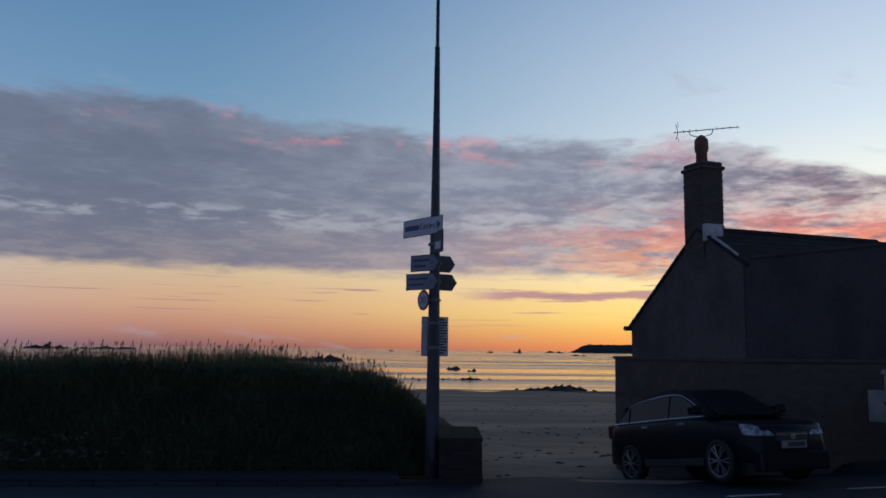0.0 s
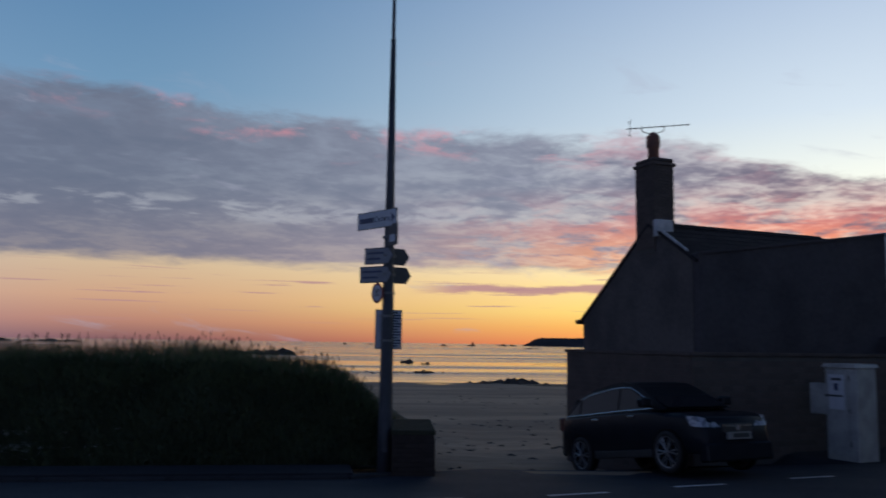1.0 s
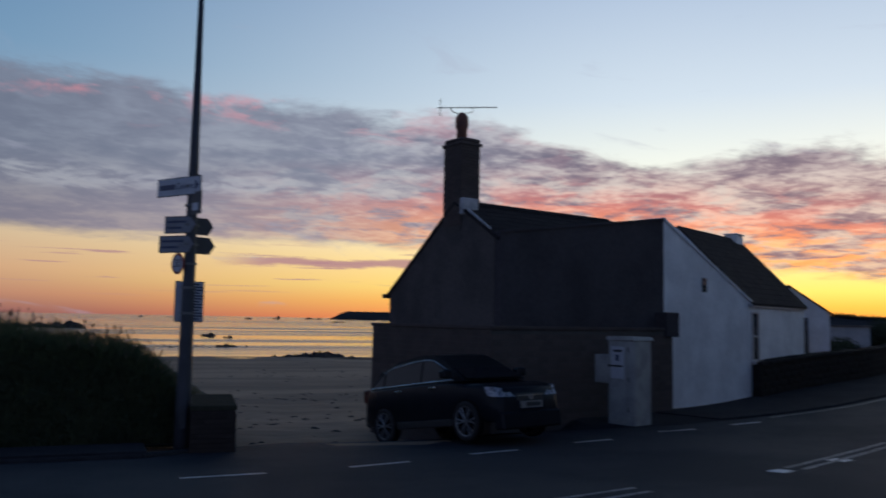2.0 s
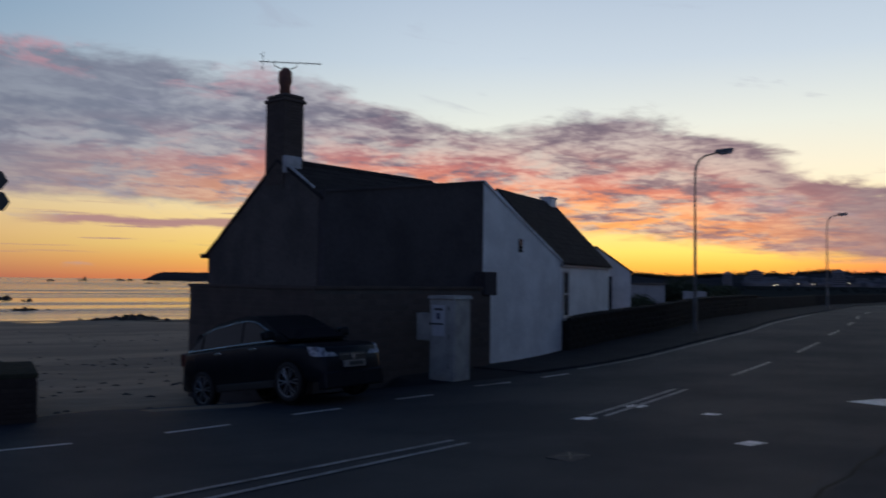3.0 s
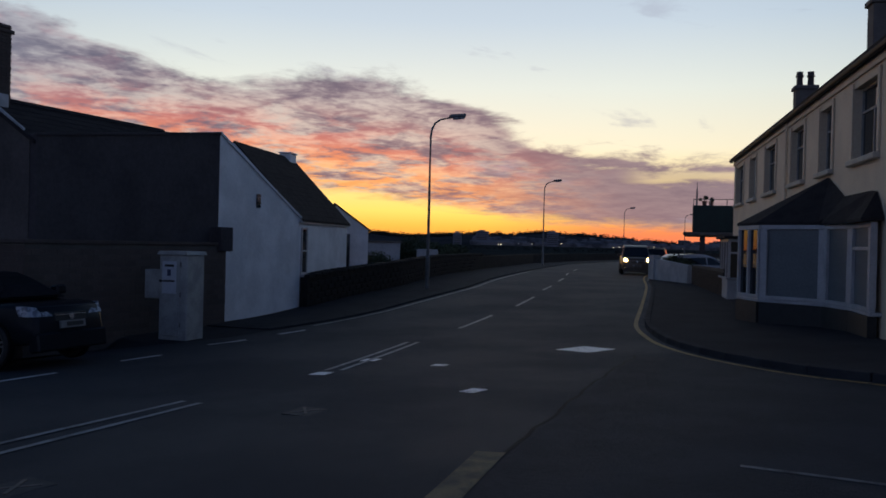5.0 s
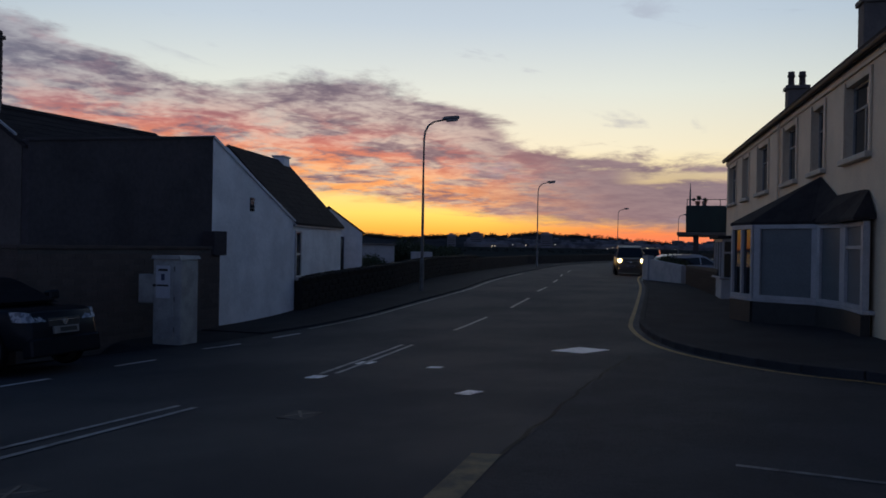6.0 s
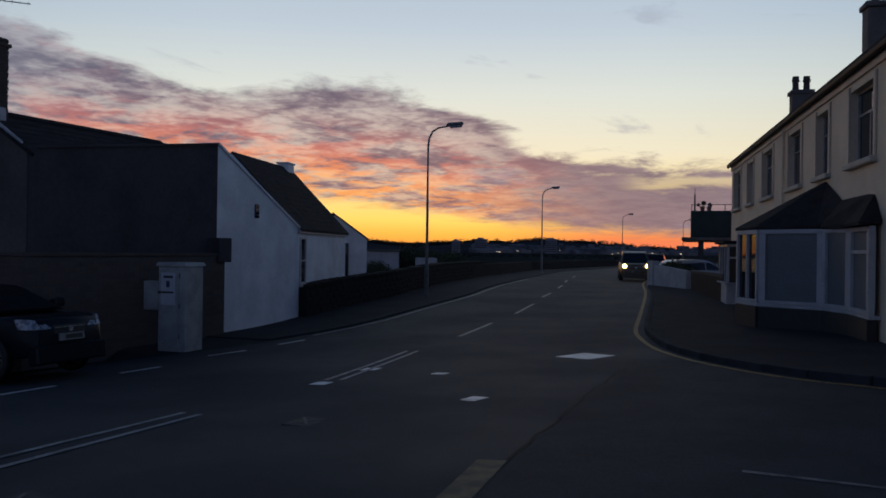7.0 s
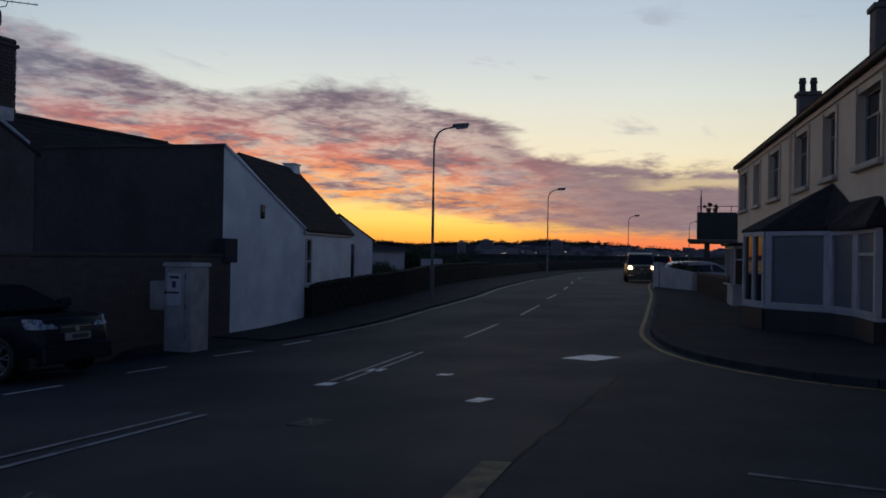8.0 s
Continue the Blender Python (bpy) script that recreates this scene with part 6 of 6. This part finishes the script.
HEAD_DIR = Vector((0.366, -0.93)).normalized()
CARM = Matrix.Translation((5.05, 15.45, -0.695)) @ Matrix.Rotation(math.atan2(HEAD_DIR.y, HEAD_DIR.x), 4, "Z") @ Matrix.Rotation(radians(-8.4), 4, "Y")
car(CARM, CARPAINT, "black upright family car parked nose-out on the slipway", "", 4.22, 1.68, 1.66, wb=1.29, waist=0.68, arched=True, drop=0.12)


def by_bearing(bearing, dist):
    x, y = dist * math.sin(radians(bearing)), dist * math.cos(radians(bearing))
    return Matrix.Translation((x, y, gz(x, y)))


car(by_bearing(60.75, 54.0) @ Matrix.Rotation(radians(212), 4, "Z"), BRONZE, "bronze off-roader with its headlights on, on the road", "", 4.6, 1.9, 1.85, "front", TRIM)
car(by_bearing(62.2, 76.0) @ Matrix.Rotation(radians(25), 4, "Z"), CARPAINT, "dark estate car with glowing tail lights, on the road", "", 4.5, 1.8, 1.75, "rear", TRIM)
car(by_bearing(64.95, 45.5) @ Matrix.Rotation(radians(-38), 4, "Z"), SILVER, "silver saloon car parked behind the garden wall", "", 4.5, 1.75, 1.42)


# ---- shore rocks ----
def rock_mesh(bm, cx, cy, rx, ry, h, seed, n=18, base=None):
    """A craggy lump standing on the sand or in the shallows."""
    rings = []
    zb = SEA_LEVEL if base is None else base
    for j in range(7):
        k = j / 6
        row = []
        for i in range(n):
            a = 2 * math.pi * i / n
            q = Vector((math.cos(a) * 1.3 + seed * 7.1, math.sin(a) * 1.3, k * 1.6))
            f = (1 - k ** 1.5) * (0.72 + 0.55 * noise.noise(q * 1.7))
            row.append(bm.verts.new((cx + rx * f * math.cos(a), cy + ry * f * math.sin(a), zb - 0.4 + (h + 0.4) * k * (0.75 + 0.5 * noise.noise(q * 2.3 + Vector((0, 0, 9)))))))
        rings.append(row)
    for p, q in zip(rings, rings[1:]):
        for i in range(n):
            bm.faces.new((p[i], p[(i + 1) % n], q[(i + 1) % n], q[i]))
    bm.faces.new(rings[-1])


def outcrop(label, items, group=""):
    """One outcrop: (bearing, distance, half width, height) lumps joined."""
    root = thing("rock_outcrop", label, "rock", None, group)
    for i, (b, d, wdt, h) in enumerate(items):
        bm = bmesh.new()
        x, y = d * math.sin(radians(b)), d * math.cos(radians(b))
        rock_mesh(bm, x, y, wdt, wdt * 0.8, h, i + d * 0.01 + b, base=max(SEA_LEVEL, gz(x, y)) - 0.05)
        part("rock", bm, ROCK, root)
    return root


outcrop("dark weedy rock outcrop at the water's edge", [(8.5, 79, 2.3, 0.85), (7.4, 80, 2.1, 0.55), (9.6, 80, 2.2, 0.55), (6.2, 81, 2.4, 0.34), (10.6, 80, 1.7, 0.30), (5.3, 82, 2.0, 0.22), (9.0, 82, 2.6, 0.70), (8.0, 79, 2.0, 0.62), (6.8, 80, 2.0, 0.40)])
outcrop("low line of dark rocks in the shallows", [(-2.3 + i * 0.42, 108 + 3 * math.sin(i * 2.1), 0.75 + 0.35 * math.sin(i * 3.7), 0.22 + 0.2 * abs(math.sin(i * 1.9))) for i in range(9)] + [(1.6, 108, 1.5, 0.5), (2.1, 108, 1.6, 0.65), (2.5, 109, 1.3, 0.5), (3.4, 110, 0.7, 0.3)])
outcrop("small dark rock standing in calm water", [(1.1, 165, 1.8, 1.0), (0.6, 166, 1.4, 0.6)], "rocks in the bay")
outcrop("small dark rock standing in calm water", [(2.35, 152, 1.2, 0.75), (2.0, 152, 0.7, 0.45)], "rocks in the bay")
outcrop("long dark reef breaking the sea behind the bank", [(-7.6, 245, 6.0, 2.3), (-8.4, 250, 5.5, 1.7), (-9.4, 255, 6.5, 1.6), (-10.6, 258, 7.0, 1.2), (-11.8, 262, 6.0, 1.6), (-13.0, 265, 4.0, 0.8)], "rocks in the bay")
outcrop("distant dark reef on the horizon", [(-26.2, 900, 16, 4.0), (-25.6, 905, 12, 5.0), (-24.9, 910, 13, 3.6), (-23.5, 920, 10, 2.4), (-22.3, 930, 22, 3.2), (-21.0, 930, 18, 2.6)], "rocks in the bay")
outcrop("distant dark reef on the horizon", [(-3.4, 1200, 6, 2.4), (-1.6, 1220, 9, 1.6), (3.5, 1000, 7, 2.6), (5.5, 1100, 4, 6.5), (5.2, 1100, 4, 2.2), (7.6, 1300, 12, 3.6), (8.2, 1300, 9, 3.2), (9.4, 620, 6, 1.4), (9.9, 622, 4, 1.1)], "rocks in the bay")


# weed and stones strewn over the sand, and a pool left by the tide
rng = random.Random(9)
verts, faces = [], []
for _ in range(190):
    b, d = rng.uniform(0.5, 13.5), 17.5 + 50 * rng.random() ** 1.8
    if rng.random() < 0.4:
        d = rng.choice((24.0, 33.0, 47.0)) + rng.gauss(0, 0.7)
    x, y = d * math.sin(radians(b)), d * math.cos(radians(b))
    r, h, n = rng.uniform(0.04, 0.15), rng.uniform(0.015, 0.045), 7
    k = len(verts)
    z = dunes(x, y)
    for i in range(n):
        a = 2 * math.pi * i / n
        f = r * rng.uniform(0.5, 1.3)
        verts.append((x + f * math.cos(a) * 1.6, y + f * math.sin(a), z - 0.02))
    verts.append((x, y, z + h))
    faces += [(k + i, k + (i + 1) % n, k + n) for i in range(n)]
me = bpy.data.meshes.new("seaweed")
me.from_pydata(verts, [], faces)
me.materials.append(ROCK)
tagged(new("seaweed", me), "dark seaweed and pebbles strewn on the sand", "seaweed", "", "stuff")
bm = bmesh.new()
loop = []
for i in range(26):
    a = 2 * math.pi * i / 26
    x, y = 14.6 + (2.6 + 0.5 * math.sin(3 * a)) * math.cos(a), 73.0 + (0.75 + 0.2 * math.sin(2 * a + 1)) * math.sin(a)
    loop.append(bm.verts.new((x, y, gz(14.6, 73.0) + 0.10)))
bm.faces.new(loop)
bmesh.ops.extrude_face_region(bm, geom=bm.faces[:])
tagged(finish("tide_pool", bm, SEA), "shallow pool of sea water lying on the sand", "pool", "", "structure")


# ---- headland, far hillside and town ----
def ridge(name, dist, depth, outline, mat, label, rough, category="headland", step_deg=0.12, foot=None):
    """A far landform: outline gives bearing and height; back slope and feet close it."""
    lo, hi = outline[0][0], outline[-1][0]
    rows = []
    bm = bmesh.new()
    b = lo
    base = SEA_LEVEL if foot is None else foot
    while b <= hi + 1e-6:
        h = along(outline, b) + rough * noise.noise(Vector((b * 2.3, 1.0, 0.0))) + rough * 0.6 * noise.noise(Vector((b * 7.0, 4.0, 0.0)))
        h = max(h, 0.3)
        col = []
        for k, (dd, f) in enumerate(((0.0, 0.0), (0.15, 0.45), (0.35, 0.8), (0.5, 1.0), (1.0, 0.3), (1.2, 0.0))):
            d = dist + depth * dd + rough * 3 * noise.noise(Vector((b * 3, k * 2.0, 3.0)))
            col.append(bm.verts.new((d * math.sin(radians(b)), d * math.cos(radians(b)), base + h * f)))
        rows.append(col)
        b += step_deg
    for p, q in zip(rows, rows[1:]):
        for k in range(5):
            bm.faces.new((p[k], q[k], q[k + 1], p[k + 1]))
    return tagged(finish(name, bm, mat, smooth=True), label, category, "", "structure")


ridge("headland", 1500, 160, [(8.95, 0.5), (9.3, 5), (9.8, 13), (10.3, 16), (11.5, 15.5), (13, 16), (15, 15), (17, 12), (19, 2)], HILL, "dark low rocky headland across the bay", 1.6, "headland", 0.06)
TOWN = [(30, 6), (36, 14), (41.5, 26), (43.5, 18), (45.5, 15.5), (47.2, 19), (48.2, 22), (50.0, 26), (52.0, 24), (53.5, 29), (55.0, 31), (56.5, 27), (58.5, 25), (61, 18), (63.5, 13), (66, 11), (70, 16), (80, 25), (95, 30)]
ridge("hillside", 1450, 420, TOWN, HILL, "dark wooded hillside behind the far town", 2.0, "hillside", 0.1)
# flat land between the bay road and the hill
bm = bmesh.new()
rows = []
for b in range(36, 121, 2):
    rows.append([bm.verts.new((d * math.sin(radians(b)), d * math.cos(radians(b)), z)) for d, z in ((165 if b < 60 else 260, -0.4), (400, -0.5), (1000, -0.3), (1560, 1.5))])
for p, q in zip(rows, rows[1:]):
    for k in range(3):
        bm.faces.new((p[k], q[k], q[k + 1], p[k + 1]))
tagged(finish("shore_flats", bm, FARWOOD), "dark low land along the far curve of the bay", "land", "", "structure")
rng = random.Random(77)
verts, faces = [], []


def far_box(b, d, w, h, z, dep=8.0, gable=0.0):
    x, y = d * math.sin(radians(b)), d * math.cos(radians(b))
    t = Vector((math.cos(radians(b)), -math.sin(radians(b))))
    n = Vector((math.sin(radians(b)), math.cos(radians(b))))
    k = len(verts)
    for zz in (z - 2.0, z + h):
        for sx2, sy2 in ((-1, 0), (1, 0), (1, 1), (-1, 1)):
            p = Vector((x, y)) + t * sx2 * w / 2 + n * sy2 * dep
            verts.append((p.x, p.y, zz))
    faces.extend([(k, k + 1, k + 5, k + 4), (k + 1, k + 2, k + 6, k + 5), (k + 2, k + 3, k + 7, k + 6), (k + 3, k, k + 4, k + 7), (k + 4, k + 5, k + 6, k + 7)])
    if gable:
        m0 = Vector((x, y)) - t * w / 2 + n * dep / 2
        m1 = Vector((x, y)) + t * w / 2 + n * dep / 2
        verts.extend([(m0.x, m0.y, z + h + gable), (m1.x, m1.y, z + h + gable)])
        faces.extend([(k + 4, k + 5, k + 9, k + 8), (k + 7, k + 6, k + 9, k + 8), (k + 4, k + 8, k + 7), (k + 5, k + 9, k + 6)])


for _ in range(330):
    b = rng.uniform(49.5, 67.0)
    lvl = rng.random() ** 2.2
    far_box(b, 1390 + lvl * 110, rng.uniform(7, 18), rng.uniform(4.5, 8), SEA_LEVEL + 1.0 + lvl * 10.0, 8, rng.choice((0, 2.5, 3)))
me = bpy.data.meshes.new("town_houses")
me.from_pydata(verts, [], faces)
me.materials.append(FARWALL)
tagged(new("town_houses", me), "pale houses of the far waterfront town", "houses", "", "stuff")


# paler grey that paints the haze of distance into the blocks' colour
FARBLOCK = material("far_hazed_grey", (0.22, 0.21, 0.23), (0.18, 0.17, 0.19), 0.1, 0.95)


def far_block(b, d, w, h, z, label):
    root = thing("apartment_block", label, "building", Matrix.Translation((d * math.sin(radians(b)), d * math.cos(radians(b)), z)) @ Matrix.Rotation(-radians(b), 4, "Z"), "far blocks")
    part("wall", boxed(-w / 2, w / 2, 0, 12, -6, h, 0.2), FARBLOCK, root)
    part("roof_house", boxed(-w * 0.3, w * 0.22, 2, 9, h, h + 2.5), FARBLOCK, root)
    for r in range(int(h / 3.2)):
        part("window_band", boxed(-w / 2 + 1, w / 2 - 1, -0.3, 0.1, 1.2 + r * 3.2, 2.4 + r * 3.2), HILL, root)


far_block(48.45, 1380, 14, 19, 2.0, "far grey apartment tower above the trees")
far_block(55.1, 1380, 19, 22, 3.0, "far grey apartment tower on the hillside")
far_block(50.2, 1440, 22, 23, 2.0, "far long building on the crest")
# trees on the crest
verts, faces = [], []
for _ in range(1300):
    b = rng.uniform(40.5, 80)
    if rng.random() < 0.35:
        b = rng.uniform(42.5, 48)
    d = 1450 + 420 * rng.uniform(0.42, 0.55)
    z = SEA_LEVEL + along(TOWN, b) * rng.uniform(0.9, 1.0)
    x, y = d * math.sin(radians(b)), d * math.cos(radians(b))
    r = rng.uniform(2.0, 4.0) + 4.0 * rng.random() ** 4
    leaf_cloud(verts, faces, (x, y, z + r * 0.5), r, 26, 1.5, rng, 0.9)
for _ in range(500):
    b, d = rng.uniform(42, 66), rng.uniform(300, 1350)
    x, y = d * math.sin(radians(b)), d * math.cos(radians(b))
    leaf_cloud(verts, faces, (x, y, -0.3), rng.uniform(0.6, 1.6), 16, 0.7, rng, 0.6)
me = bpy.data.meshes.new("far_trees")
me.from_pydata(verts, [], faces)
me.materials.append(FARWOOD)
tagged(new("far_trees", me), "dark far trees along the crest of the hill", "trees", "", "stuff")
# lights of the town
bm = bmesh.new()
for _ in range(15):
    b, d = rng.uniform(49.5, 66), 1385
    x, y, z = d * math.sin(radians(b)), d * math.cos(radians(b)), SEA_LEVEL + rng.uniform(2, 9)
    box(bm, x - 0.5, x + 0.5, y - 0.5, y + 0.5, z, z + 0.9)
tagged(finish("town_lights", bm, material("town_lamp_glow", (0.9, 0.85, 0.7), None, 1.0, 0.5, emit=((1.0, 0.82, 0.55), 1.6))), "small lit windows of the far town", "lights", "", "stuff")
